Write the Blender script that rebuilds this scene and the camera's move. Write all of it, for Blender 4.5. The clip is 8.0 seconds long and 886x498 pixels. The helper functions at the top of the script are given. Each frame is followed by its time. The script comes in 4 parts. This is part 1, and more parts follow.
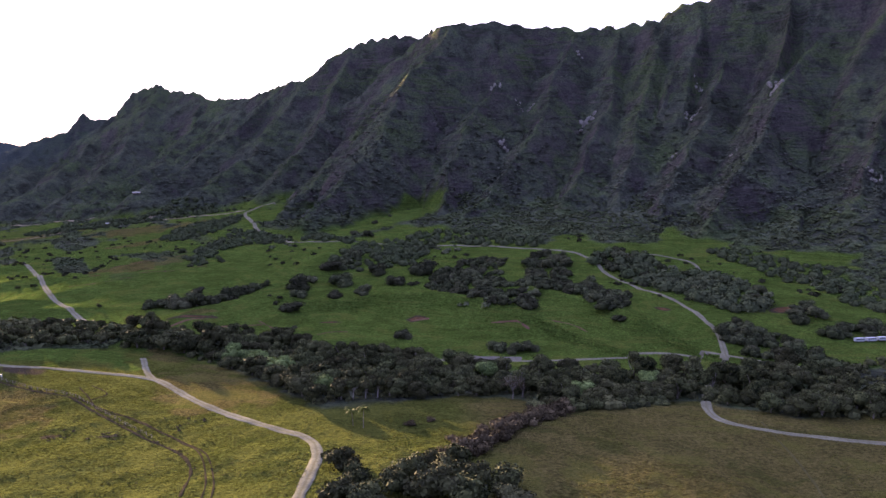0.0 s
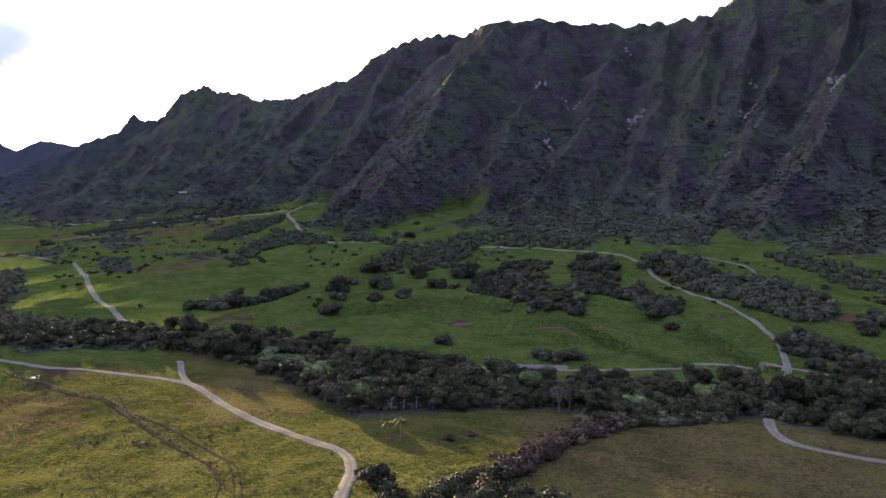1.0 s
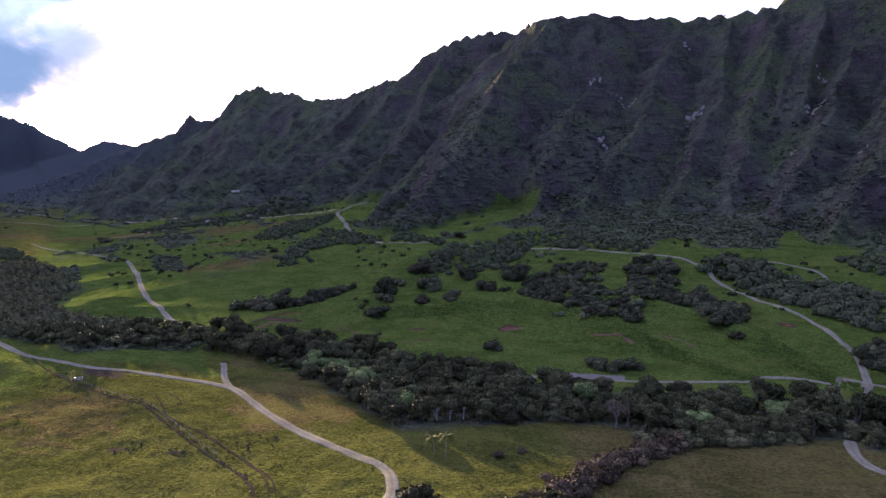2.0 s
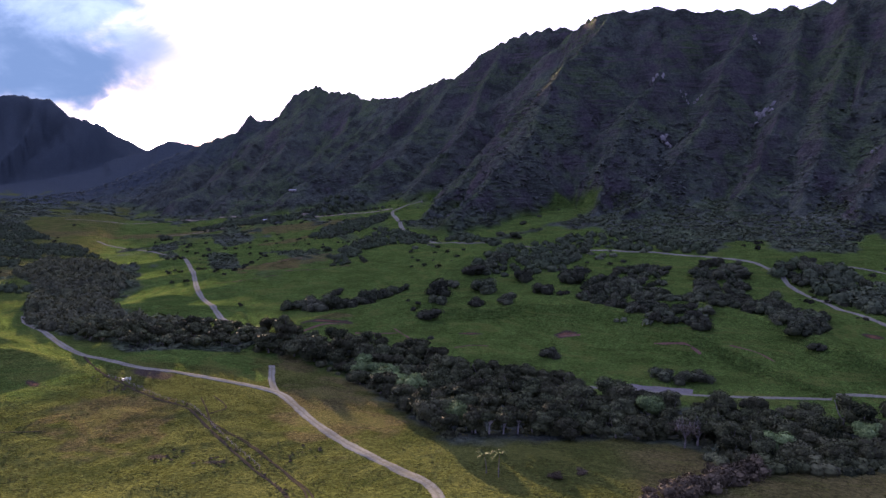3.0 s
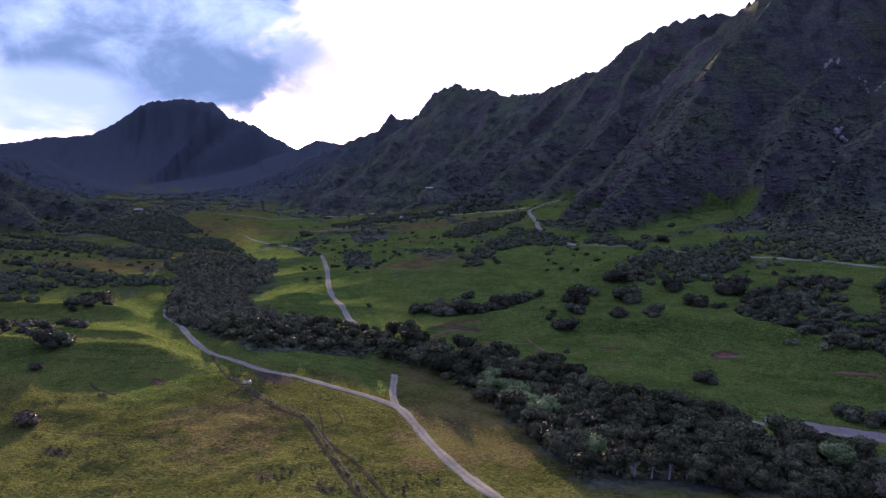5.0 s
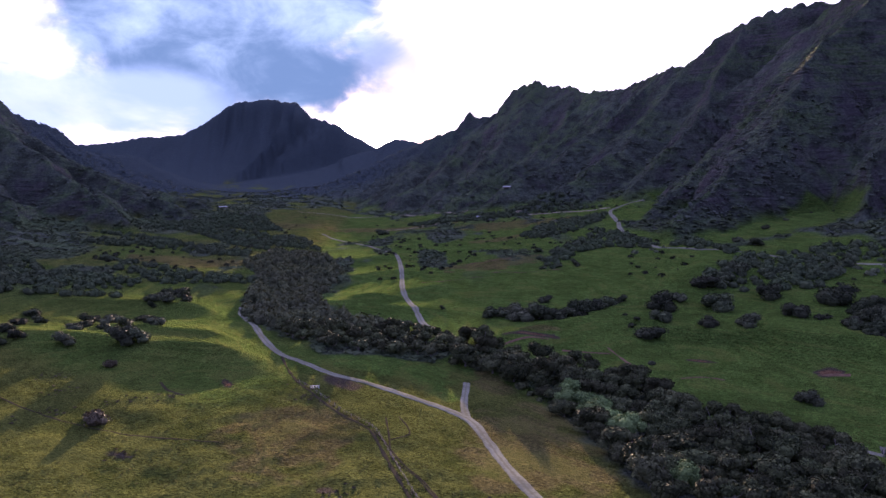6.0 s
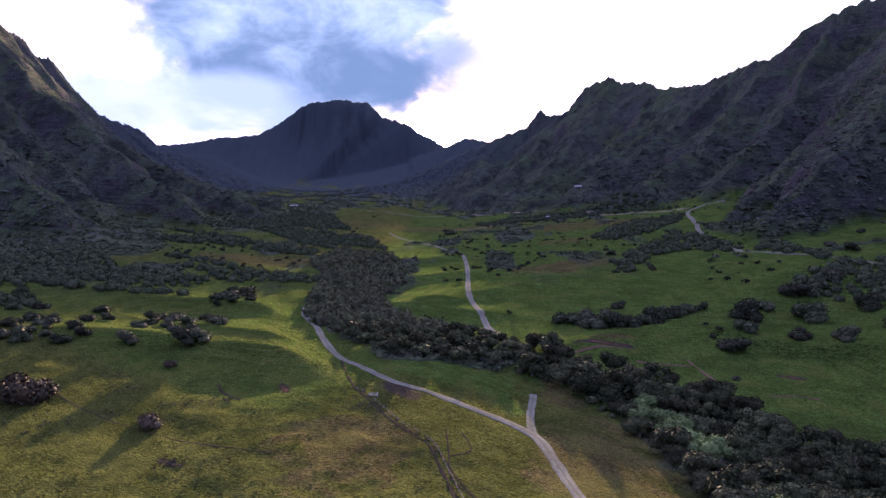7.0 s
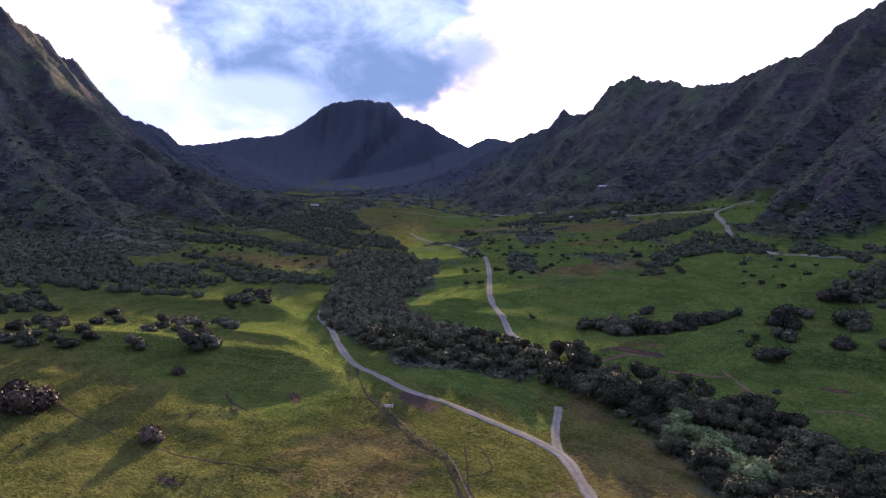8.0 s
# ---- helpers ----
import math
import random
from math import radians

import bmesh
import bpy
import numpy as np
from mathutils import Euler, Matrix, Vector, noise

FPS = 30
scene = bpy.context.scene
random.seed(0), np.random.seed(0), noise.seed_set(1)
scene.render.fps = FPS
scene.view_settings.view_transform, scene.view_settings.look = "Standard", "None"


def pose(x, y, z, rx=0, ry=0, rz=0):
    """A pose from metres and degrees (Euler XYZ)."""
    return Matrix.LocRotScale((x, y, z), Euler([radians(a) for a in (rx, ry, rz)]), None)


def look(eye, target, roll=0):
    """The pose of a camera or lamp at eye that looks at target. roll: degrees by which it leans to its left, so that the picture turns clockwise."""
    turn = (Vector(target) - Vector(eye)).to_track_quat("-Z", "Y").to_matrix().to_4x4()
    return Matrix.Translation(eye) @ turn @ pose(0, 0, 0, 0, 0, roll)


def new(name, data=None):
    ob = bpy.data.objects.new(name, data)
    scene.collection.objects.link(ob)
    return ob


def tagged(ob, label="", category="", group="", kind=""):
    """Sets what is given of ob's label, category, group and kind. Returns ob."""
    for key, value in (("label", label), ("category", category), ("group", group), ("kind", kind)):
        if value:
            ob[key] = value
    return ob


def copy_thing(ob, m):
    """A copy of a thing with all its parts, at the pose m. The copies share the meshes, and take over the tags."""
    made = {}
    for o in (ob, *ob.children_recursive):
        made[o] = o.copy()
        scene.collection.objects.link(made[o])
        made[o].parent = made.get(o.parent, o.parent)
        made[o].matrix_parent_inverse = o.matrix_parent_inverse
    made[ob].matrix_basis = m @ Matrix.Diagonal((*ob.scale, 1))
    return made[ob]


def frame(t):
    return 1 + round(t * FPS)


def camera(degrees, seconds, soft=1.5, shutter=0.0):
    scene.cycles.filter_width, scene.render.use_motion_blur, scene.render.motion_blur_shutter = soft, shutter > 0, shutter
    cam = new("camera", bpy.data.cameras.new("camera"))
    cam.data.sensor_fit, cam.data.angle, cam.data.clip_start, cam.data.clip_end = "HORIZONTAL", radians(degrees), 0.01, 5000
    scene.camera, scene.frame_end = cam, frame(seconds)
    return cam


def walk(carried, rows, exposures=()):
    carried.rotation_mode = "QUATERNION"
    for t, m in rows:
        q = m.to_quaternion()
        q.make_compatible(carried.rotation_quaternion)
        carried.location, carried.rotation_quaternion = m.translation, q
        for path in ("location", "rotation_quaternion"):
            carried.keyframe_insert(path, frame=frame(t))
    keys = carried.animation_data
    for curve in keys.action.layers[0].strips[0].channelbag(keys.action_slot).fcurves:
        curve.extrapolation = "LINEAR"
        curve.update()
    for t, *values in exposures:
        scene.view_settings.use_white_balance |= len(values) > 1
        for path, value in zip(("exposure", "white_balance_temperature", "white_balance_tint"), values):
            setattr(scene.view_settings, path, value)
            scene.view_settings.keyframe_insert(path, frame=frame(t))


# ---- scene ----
# Flight of the drone: seconds, x, y, z, tilt, turn
cam = camera(64.16, 8.0)
ROWS = [
    (0.0, 0.00, 0.00, 100.00, 83.856, 0.000),
    (0.5, 0.11, 7.19, 100.03, 83.861, 1.602),
    (1.0, 0.00, 14.72, 99.89, 83.861, 3.489),
    (1.5, -0.38, 22.41, 99.73, 83.838, 5.474),
    (3.0, -2.54, 46.16, 98.93, 83.757, 12.118),
    (3.5, -3.97, 53.94, 98.77, 83.715, 14.545),
    (4.0, -5.44, 61.54, 98.72, 83.671, 17.182),
    (4.5, -7.47, 69.27, 98.49, 83.638, 20.148),
    (6.0, -15.82, 91.85, 98.32, 83.477, 29.543),
    (6.5, -19.38, 99.57, 97.95, 83.446, 32.575),
    (7.0, -23.36, 107.01, 97.62, 83.433, 35.145),
    (7.5, -27.70, 114.01, 97.30, 83.425, 36.717),
    (8.0, -32.10, 120.77, 96.97, 83.428, 36.927),
]
walk(cam, [(t, pose(x, y, z, tilt, 0, turn)) for t, x, y, z, tilt, turn in ROWS], [(0.0, 4.12, 6250, 37), (1.5, 4.02, 6100, 39), (4.0, 3.65, 5550, 46), (6.0, 3.66, 5600, 47), (8.0, 3.82, 5750, 46)])

# ---- light: low evening sun over the head of the valley, bright thin cloud ----
SUN_TURN, SUN_HIGH = -34.1, 4.8
sun_way = Vector((math.sin(radians(SUN_TURN)) * math.cos(radians(SUN_HIGH)), math.cos(radians(SUN_TURN)) * math.cos(radians(SUN_HIGH)), math.sin(radians(SUN_HIGH))))
sun = new("sun", bpy.data.lights.new("sun", "SUN"))
sun.data.energy, sun.data.angle, sun.data.color = 2.2, radians(1.0), (1.0, 0.78, 0.40)
sun.matrix_basis = look(sun_way * 300, (0, 0, 0))

world = bpy.data.worlds.new("sky")
scene.world = world
world.use_nodes = True
wt = world.node_tree
wt.nodes.clear()


class Nodes:
    """Short hand for building a node tree."""

    def __init__(self, tree):
        self.t = tree

    def add(self, kind, inputs=None, **props):
        n = self.t.nodes.new(kind)
        for k, v in props.items():
            setattr(n, k, v)
        for k, v in (inputs or {}).items():
            if isinstance(v, bpy.types.NodeSocket):
                self.t.links.new(v, n.inputs[k])
            else:
                n.inputs[k].default_value = v
        return n

    def math(self, op, a, b=0.0, clamp=False):
        return self.add("ShaderNodeMath", {0: a, 1: b}, operation=op, use_clamp=clamp).outputs[0]

    def mix(self, fac, a, b):
        return self.add("ShaderNodeMix", {0: fac, 6: a, 7: b}, data_type="RGBA").outputs[2]

    def ramp(self, v, lo, hi, a=0.0, b=1.0):
        return self.add("ShaderNodeMapRange", {0: v, 1: lo, 2: hi, 3: a, 4: b}, interpolation_type="SMOOTHSTEP").outputs[0]

    def noise(self, vec, scale, detail=4.0, rough=0.55, warp=0.0):
        return self.add("ShaderNodeTexNoise", {"Vector": vec, "Scale": scale, "Detail": detail, "Roughness": rough, "Distortion": warp}).outputs[0]


w = Nodes(wt)
way = w.add("ShaderNodeTexCoord").outputs["Generated"]
sky = w.add("ShaderNodeTexSky", sky_type="NISHITA", sun_disc=False, sun_elevation=radians(SUN_HIGH), sun_rotation=radians(SUN_TURN), air_density=1.0, dust_density=1.5)
nishita = w.add("ShaderNodeVectorMath", {0: sky.outputs[0], 3: 0.06}, operation="SCALE").outputs[0]
sep = w.add("ShaderNodeSeparateXYZ", {0: way})
high = sep.outputs[2]
# thin bright cloud over the whole sky, brightest on the sun's side
to_sun = w.add("ShaderNodeVectorMath", {0: way, 1: sun_way}, operation="DOT_PRODUCT").outputs["Value"]
flat = w.math("ADD", w.math("MAXIMUM", high, 0.0), 0.12)
plan = w.add("ShaderNodeCombineXYZ", {0: w.math("DIVIDE", sep.outputs[0], flat), 1: w.math("DIVIDE", sep.outputs[1], flat), 2: high}).outputs[0]
veil = w.ramp(w.noise(plan, 0.8, 6.0, 0.55), 0.25, 0.50)
level = w.ramp(to_sun, -0.7, 0.95, 0.20, 0.74)
tone = w.mix(w.ramp(to_sun, 0.2, 1.0), (0.58, 0.74, 1.32, 1), (1.03, 1.0, 1.0, 1))
bright = w.add("ShaderNodeVectorMath", {0: tone, 3: level}, operation="SCALE").outputs[0]
cover = w.mix(w.math("MULTIPLY", veil, 0.92), nishita, bright)
# a heavy grey-blue cloud bank over the mountain at the valley's head
TURN_BANK = -46.5
side = w.add("ShaderNodeVectorMath", {0: way, 1: (math.cos(radians(TURN_BANK)), -math.sin(radians(TURN_BANK)), 0.0)}, operation="DOT_PRODUCT").outputs["Value"]
ahead = w.add("ShaderNodeVectorMath", {0: way, 1: (math.sin(radians(TURN_BANK)), math.cos(radians(TURN_BANK)), 0.0)}, operation="DOT_PRODUCT").outputs["Value"]
stretch = w.add("ShaderNodeVectorMath", {0: way, 1: (1.0, 1.0, 1.7)}, operation="MULTIPLY").outputs[0]
puff = w.math("SUBTRACT", w.noise(stretch, 5.0, 8.0, 0.55, 0.3), 0.5)


def heap(left, low, wide, tall, ragged, soft):
    """A cloud by its place beside and over the bank's middle, its half width and height."""
    ex, ey = w.math("DIVIDE", w.math("SUBTRACT", side, left), wide), w.math("DIVIDE", w.math("SUBTRACT", high, low), tall)
    oval = w.math("SUBTRACT", 1.0, w.math("POWER", w.math("ADD", w.math("POWER", w.math("ABSOLUTE", ex), 3.0), w.math("POWER", w.math("ABSOLUTE", ey), 3.0)), 0.3333))
    return w.math("MULTIPLY", w.ramp(w.math("ADD", oval, w.math("MULTIPLY", puff, ragged)), 0.0, soft), w.ramp(ahead, 0.5, 0.7))


shade = w.ramp(w.math("ADD", w.math("MULTIPLY", w.noise(stretch, 9.0, 8.0, 0.6, 0.4), 1.1), w.math("MULTIPLY", high, 1.5)), 0.60, 1.15)
grey = w.mix(shade, (0.064, 0.112, 0.155, 1), (0.22, 0.30, 0.345, 1))
# glow of the sun through the thin cloud, cream-coloured round the white disc
glow_way = Vector((math.sin(radians(-35.7)), math.cos(radians(-35.7)), math.tan(radians(2.7)))).normalized()
to_glow = w.add("ShaderNodeVectorMath", {0: way, 1: glow_way}, operation="DOT_PRODUCT").outputs["Value"]
cream = w.add("ShaderNodeVectorMath", {0: (0.70, 0.55, 0.36), 3: w.ramp(to_glow, 0.9930, 0.9992)}, operation="SCALE").outputs[0]
cover = w.add("ShaderNodeVectorMath", {0: cover, 1: cream}, operation="ADD").outputs[0]
cover = w.mix(heap(-0.03, 0.186, 0.315, 0.156, 1.9, 0.50), cover, grey)
cover = w.mix(heap(0.10, 0.122, 0.16, 0.070, 1.5, 0.6), cover, grey)
cover = w.mix(w.math("MULTIPLY", heap(-0.17, 0.085, 0.22, 0.05, 1.2, 0.5), 0.85), cover, (0.20, 0.27, 0.33, 1))
cover = w.mix(w.math("MULTIPLY", heap(0.235, 0.128, 0.075, 0.075, 1.4, 0.7), 0.80), cover, (0.14, 0.18, 0.21, 1))
cover = w.mix(w.math("MULTIPLY", heap(0.62, 0.235, 0.12, 0.03, 1.4, 0.8), 0.5), cover, (0.24, 0.25, 0.29, 1))
glow = w.math("ADD", w.math("MULTIPLY", w.ramp(to_glow, 0.9990, 1.0), 0.8), w.math("MULTIPLY", w.ramp(to_glow, 0.9985, 1.0), 6.0))
shine = w.add("ShaderNodeVectorMath", {0: (1.0, 0.84, 0.58), 3: glow}, operation="SCALE").outputs[0]
total = w.add("ShaderNodeVectorMath", {0: cover, 1: shine}, operation="ADD").outputs[0]
bg = w.add("ShaderNodeBackground", {"Color": total, "Strength": 0.26})
wt.links.new(bg.outputs[0], w.add("ShaderNodeOutputWorld").inputs[0])

# ---- materials ----
def material(name, rough_value=0.9):
    m = bpy.data.materials.new(name)
    m.use_nodes = True
    n = Nodes(m.node_tree)
    b = m.node_tree.nodes["Principled BSDF"]
    b.inputs["Roughness"].default_value = rough_value
    b.inputs["Specular IOR Level"].default_value = 0.0 if rough_value > 0.7 else 0.3
    return m, n, b


def put(n, b, colour, bump=None, height=1.0):
    n.t.links.new(colour, b.inputs["Base Color"])
    if bump is not None:
        n.t.links.new(n.add("ShaderNodeBump", {"Height": bump, "Distance": height, "Strength": 1.0}).outputs[0], b.inputs["Normal"])


def land_material():
    m, n, b = material("grass_and_scrub_land")
    where = n.add("ShaderNodeTexCoord").outputs["Object"]
    attr = n.add("ShaderNodeAttribute", attribute_name="cover")
    part_of = n.add("ShaderNodeSeparateColor", {0: attr.outputs["Color"]})
    broad = n.noise(where, 0.010, 5.0, 0.6)
    middle = n.noise(where, 0.06, 5.0, 0.6)
    fine = n.noise(where, 0.30, 6.0, 0.65)
    wind = n.noise(n.add("ShaderNodeVectorMath", {0: where, 1: (0.25, 0.9, 0.6)}, operation="MULTIPLY").outputs[0], 1.2, 4.0, 0.7)
    grassy = n.math("ADD", n.math("MULTIPLY", fine, 0.5), n.math("MULTIPLY", middle, 0.5))
    green = n.mix(n.ramp(grassy, 0.33, 0.67), (0.037, 0.068, 0.013, 1), (0.074, 0.120, 0.024, 1))
    olive = n.mix(n.ramp(grassy, 0.33, 0.67), (0.043, 0.050, 0.012, 1), (0.078, 0.085, 0.021, 1))
    dry = n.mix(n.ramp(n.math("ADD", n.math("MULTIPLY", wind, 0.5), n.math("MULTIPLY", middle, 0.5)), 0.33, 0.67), (0.064, 0.053, 0.020, 1), (0.106, 0.089, 0.033, 1))
    waver = n.math("MULTIPLY", n.math("SUBTRACT", n.math("ADD", n.math("MULTIPLY", broad, 0.6), n.math("MULTIPLY", middle, 0.4)), 0.5), 1.1)
    c = n.mix(n.ramp(n.math("ADD", part_of.outputs[0], waver), 0.2, 0.8), green, olive)
    c = n.mix(n.ramp(n.math("ADD", part_of.outputs[1], waver), 0.25, 0.8), c, dry)
    mottle = n.ramp(n.noise(where, 0.8, 3.0, 0.65), 0.38, 0.62, 0.68, 1.28)
    tussock = n.ramp(n.noise(where, 0.38, 3.0, 0.6, 0.6), 0.40, 0.60, 0.90, 1.10)
    mottle = n.math("MULTIPLY", mottle, tussock)
    c = n.add("ShaderNodeVectorMath", {0: c, 3: mottle}, operation="SCALE").outputs[0]
    # narrow treads worn level along the slopes by grazing
    tread = n.noise(n.add("ShaderNodeVectorMath", {0: where, 1: (0.05, 0.05, 1.5)}, operation="MULTIPLY").outputs[0], 0.7, 4.0, 0.6)
    c = n.mix(n.math("MULTIPLY", n.ramp(tread, 0.52, 0.62), 0.40), c, (0.105, 0.110, 0.026, 1))
    c = n.mix(n.math("MULTIPLY", n.ramp(tread, 0.47, 0.38), 0.45), c, (0.030, 0.042, 0.010, 1))
    c = n.mix(n.math("MULTIPLY", n.ramp(wind, 0.58, 0.78), 0.22), c, (0.035, 0.042, 0.016, 1))
    scrub = n.mix(n.ramp(n.math("ADD", n.math("MULTIPLY", fine, 0.6), n.math("MULTIPLY", middle, 0.4)), 0.36, 0.64), (0.039, 0.046, 0.034, 1), (0.092, 0.101, 0.069, 1))
    scrub = n.add("ShaderNodeVectorMath", {0: scrub, 3: n.ramp(n.noise(where, 0.02, 6.0, 0.7), 0.35, 0.65, 0.6, 1.35)}, operation="SCALE").outputs[0]
    lush = n.math("MULTIPLY", n.ramp(n.math("ADD", n.math("MULTIPLY", broad, 0.6), n.math("MULTIPLY", middle, 0.4)), 0.46, 0.60), 0.8)
    scrub = n.mix(lush, scrub, n.mix(n.ramp(fine, 0.35, 0.65), (0.042, 0.062, 0.025, 1), (0.093, 0.122, 0.049, 1)))
    earth = n.mix(n.ramp(middle, 0.4, 0.6), (0.068, 0.056, 0.056, 1), (0.11, 0.090, 0.084, 1))
    # ledges of bare rock and earth lie level across the steep faces
    ledge = n.noise(n.add("ShaderNodeVectorMath", {0: where, 1: (0.12, 0.12, 1.6)}, operation="MULTIPLY").outputs[0], 0.16, 5.0, 0.6)
    up = n.add("ShaderNodeSeparateXYZ", {0: n.add("ShaderNodeNewGeometry").outputs["Normal"]}).outputs[2]
    steep = n.math("MULTIPLY", n.ramp(up, 0.80, 0.45), n.ramp(ledge, 0.50, 0.60))
    facet = n.math("MULTIPLY", n.ramp(up, 0.82, 0.55), n.ramp(n.noise(n.add("ShaderNodeVectorMath", {0: where, 1: (1.0, 1.0, 0.55)}, operation="MULTIPLY").outputs[0], 0.018, 4.0, 0.6), 0.46, 0.60))
    scrub = n.mix(n.math("MULTIPLY", facet, 0.65), scrub, n.mix(n.ramp(fine, 0.35, 0.65), (0.056, 0.046, 0.047, 1), (0.098, 0.082, 0.078, 1)))
    scrub = n.mix(n.math("MULTIPLY", steep, 0.75), scrub, earth)
    # dark forest of the valley's head, with blue distance haze put into its colour
    hazy_forest = n.mix(n.ramp(fine, 0.35, 0.65), (0.030, 0.040, 0.042, 1), (0.060, 0.072, 0.068, 1))
    scrub = n.mix(n.add("ShaderNodeAttribute", attribute_name="hazy_forest").outputs["Fac"], scrub, hazy_forest)
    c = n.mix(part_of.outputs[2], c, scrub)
    red = n.mix(n.ramp(fine, 0.35, 0.65), (0.085, 0.040, 0.026, 1), (0.15, 0.075, 0.045, 1))
    c = n.mix(n.ramp(attr.outputs["Alpha"], 0.6, 0.95), n.mix(n.ramp(attr.outputs["Alpha"], 0.1, 0.5), c, (0.050, 0.038, 0.030, 1)), red)
    tuft = n.noise(where, 1.0, 3.0, 0.6)
    fine_relief = n.math("ADD", n.math("MULTIPLY", fine, 1.6), n.math("MULTIPLY", tuft, 2.8))
    relief = n.math("ADD", n.math("ADD", fine_relief, n.math("ADD", n.math("MULTIPLY", wind, 0.9), n.math("MULTIPLY", tread, 1.2))), n.math("MULTIPLY", n.math("MULTIPLY", ledge, part_of.outputs[2]), 5.0))
    put(n, b, c, relief, 1.0)
    # upright blades catch light that skims the ground
    n.t.links.new(n.math("MULTIPLY", n.math("SUBTRACT", 1.0, part_of.outputs[2], True), 0.07), b.inputs["Sheen Weight"])
    b.inputs["Sheen Roughness"].default_value = 0.45
    b.inputs["Sheen Tint"].default_value = (0.42, 0.44, 0.09, 1)
    return m


LAND = land_material()


def plain(name, dark, light, scale, bump=0.1, rough_value=0.9):
    m, n, b = material(name, rough_value)
    where = n.add("ShaderNodeTexCoord").outputs["Object"]
    broad = n.noise(where, scale * 0.15, 3.0)
    fine = n.noise(where, scale, 6.0, 0.7)
    v = n.math("ADD", n.math("MULTIPLY", fine, 0.7), n.math("MULTIPLY", broad, 0.3))
    put(n, b, n.mix(n.ramp(v, 0.32, 0.68), (*dark, 1), (*light, 1)), fine, bump)
    return m


def road_material(name, dark, light, ragged):
    """Pale wheel tracks with a darker crown and worn edges; the across value runs from 0 to 1."""
    m, n, b = material(name)
    where = n.add("ShaderNodeTexCoord").outputs["Object"]
    across = n.add("ShaderNodeAttribute", attribute_name="across").outputs["Fac"]
    fine = n.noise(where, 0.9, 6.0, 0.7)
    broad = n.noise(where, 0.06, 4.0, 0.6)
    mid = n.math("ABSOLUTE", n.math("SUBTRACT", across, 0.5))
    crown = n.ramp(n.math("ADD", mid, n.math("MULTIPLY", n.math("SUBTRACT", fine, 0.5), 0.25)), 0.15, 0.02)
    c = n.mix(n.ramp(n.math("ADD", n.math("MULTIPLY", fine, 0.5), n.math("MULTIPLY", broad, 0.5)), 0.35, 0.65), (*dark, 1), (*light, 1))
    c = n.mix(n.math("MULTIPLY", crown, 0.65), c, (0.10, 0.095, 0.055, 1))
    edge = n.ramp(n.math("ADD", mid, n.math("MULTIPLY", n.math("SUBTRACT", n.noise(where, 0.5, 4.0), 0.5), ragged)), 0.40, 0.47)
    c = n.mix(edge, c, (0.085, 0.085, 0.030, 1))
    put(n, b, c, fine, 0.08)
    return m


def leaf_material(name, dark, light, tint, single=True):
    m, n, b = material(name, 0.75)
    where = n.add("ShaderNodeTexCoord").outputs["Object"]
    each = n.add("ShaderNodeNewGeometry").outputs["Random Per Island"]
    tree = n.add("ShaderNodeObjectInfo").outputs["Random"]
    v = n.math("ADD", n.math("MULTIPLY", each, 0.6), n.math("MULTIPLY", n.noise(where, 0.35, 3.0), 0.5))
    c = n.mix(n.ramp(v, 0.2, 0.9), (*dark, 1), (*light, 1))
    if not single:
        v = n.math("ADD", n.math("MULTIPLY", each, 0.20), n.math("MULTIPLY", n.noise(where, 0.13, 3.0), 0.95))
        c = n.mix(n.ramp(v, 0.3, 0.85), (*dark, 1), (*light, 1))
        patch = n.ramp(n.noise(where, 0.03, 4.0, 0.6), 0.35, 0.65)
        put(n, b, n.mix(n.math("MULTIPLY", patch, 0.7), c, (*tint, 1)))
        return m
    c = n.mix(n.math("MULTIPLY", tree, 0.55), c, (*tint, 1))
    other = n.math("FRACT", n.math("MULTIPLY", tree, 7.31))
    c = n.add("ShaderNodeVectorMath", {0: c, 3: n.math("ADD", 0.55, n.math("MULTIPLY", other, 0.8))}, operation="SCALE").outputs[0]
    put(n, b, c)
    b.inputs["Specular IOR Level"].default_value = 0.03
    return m


ROAD = road_material("pale_dirt_road", (0.094, 0.092, 0.064), (0.182, 0.174, 0.122), 0.38)
TRACK = road_material("worn_dirt_track", (0.16, 0.13, 0.09), (0.27, 0.22, 0.15), 0.5)
TRAMPLED = plain("trampled_grass", (0.050, 0.045, 0.018), (0.080, 0.070, 0.030), 0.8, 0.02)
SCAR = plain("reddish_bare_earth", (0.070, 0.042, 0.026), (0.130, 0.080, 0.050), 0.8)
MUD = plain("dark_damp_earth", (0.024, 0.020, 0.012), (0.052, 0.042, 0.024), 0.8)
GRAVEL = plain("pale_grey_gravel", (0.075, 0.070, 0.058), (0.135, 0.126, 0.106), 1.5, 0.05)
BARK = plain("grey_brown_bark", (0.10, 0.085, 0.070), (0.24, 0.21, 0.18), 3.0, 0.03)
PALE_BARK = plain("pale_weathered_bark", (0.20, 0.18, 0.16), (0.36, 0.33, 0.30), 3.0, 0.03)
ROCK = plain("pale_weathered_rock", (0.17, 0.155, 0.13), (0.31, 0.28, 0.235), 0.25, 0.6)
LEAF = leaf_material("dark_evergreen_leaves", (0.018, 0.023, 0.011), (0.096, 0.106, 0.042), (0.058, 0.052, 0.027))
SHRUB = leaf_material("dull_green_thorn_leaves", (0.020, 0.026, 0.013), (0.084, 0.096, 0.044), (0.058, 0.053, 0.032))
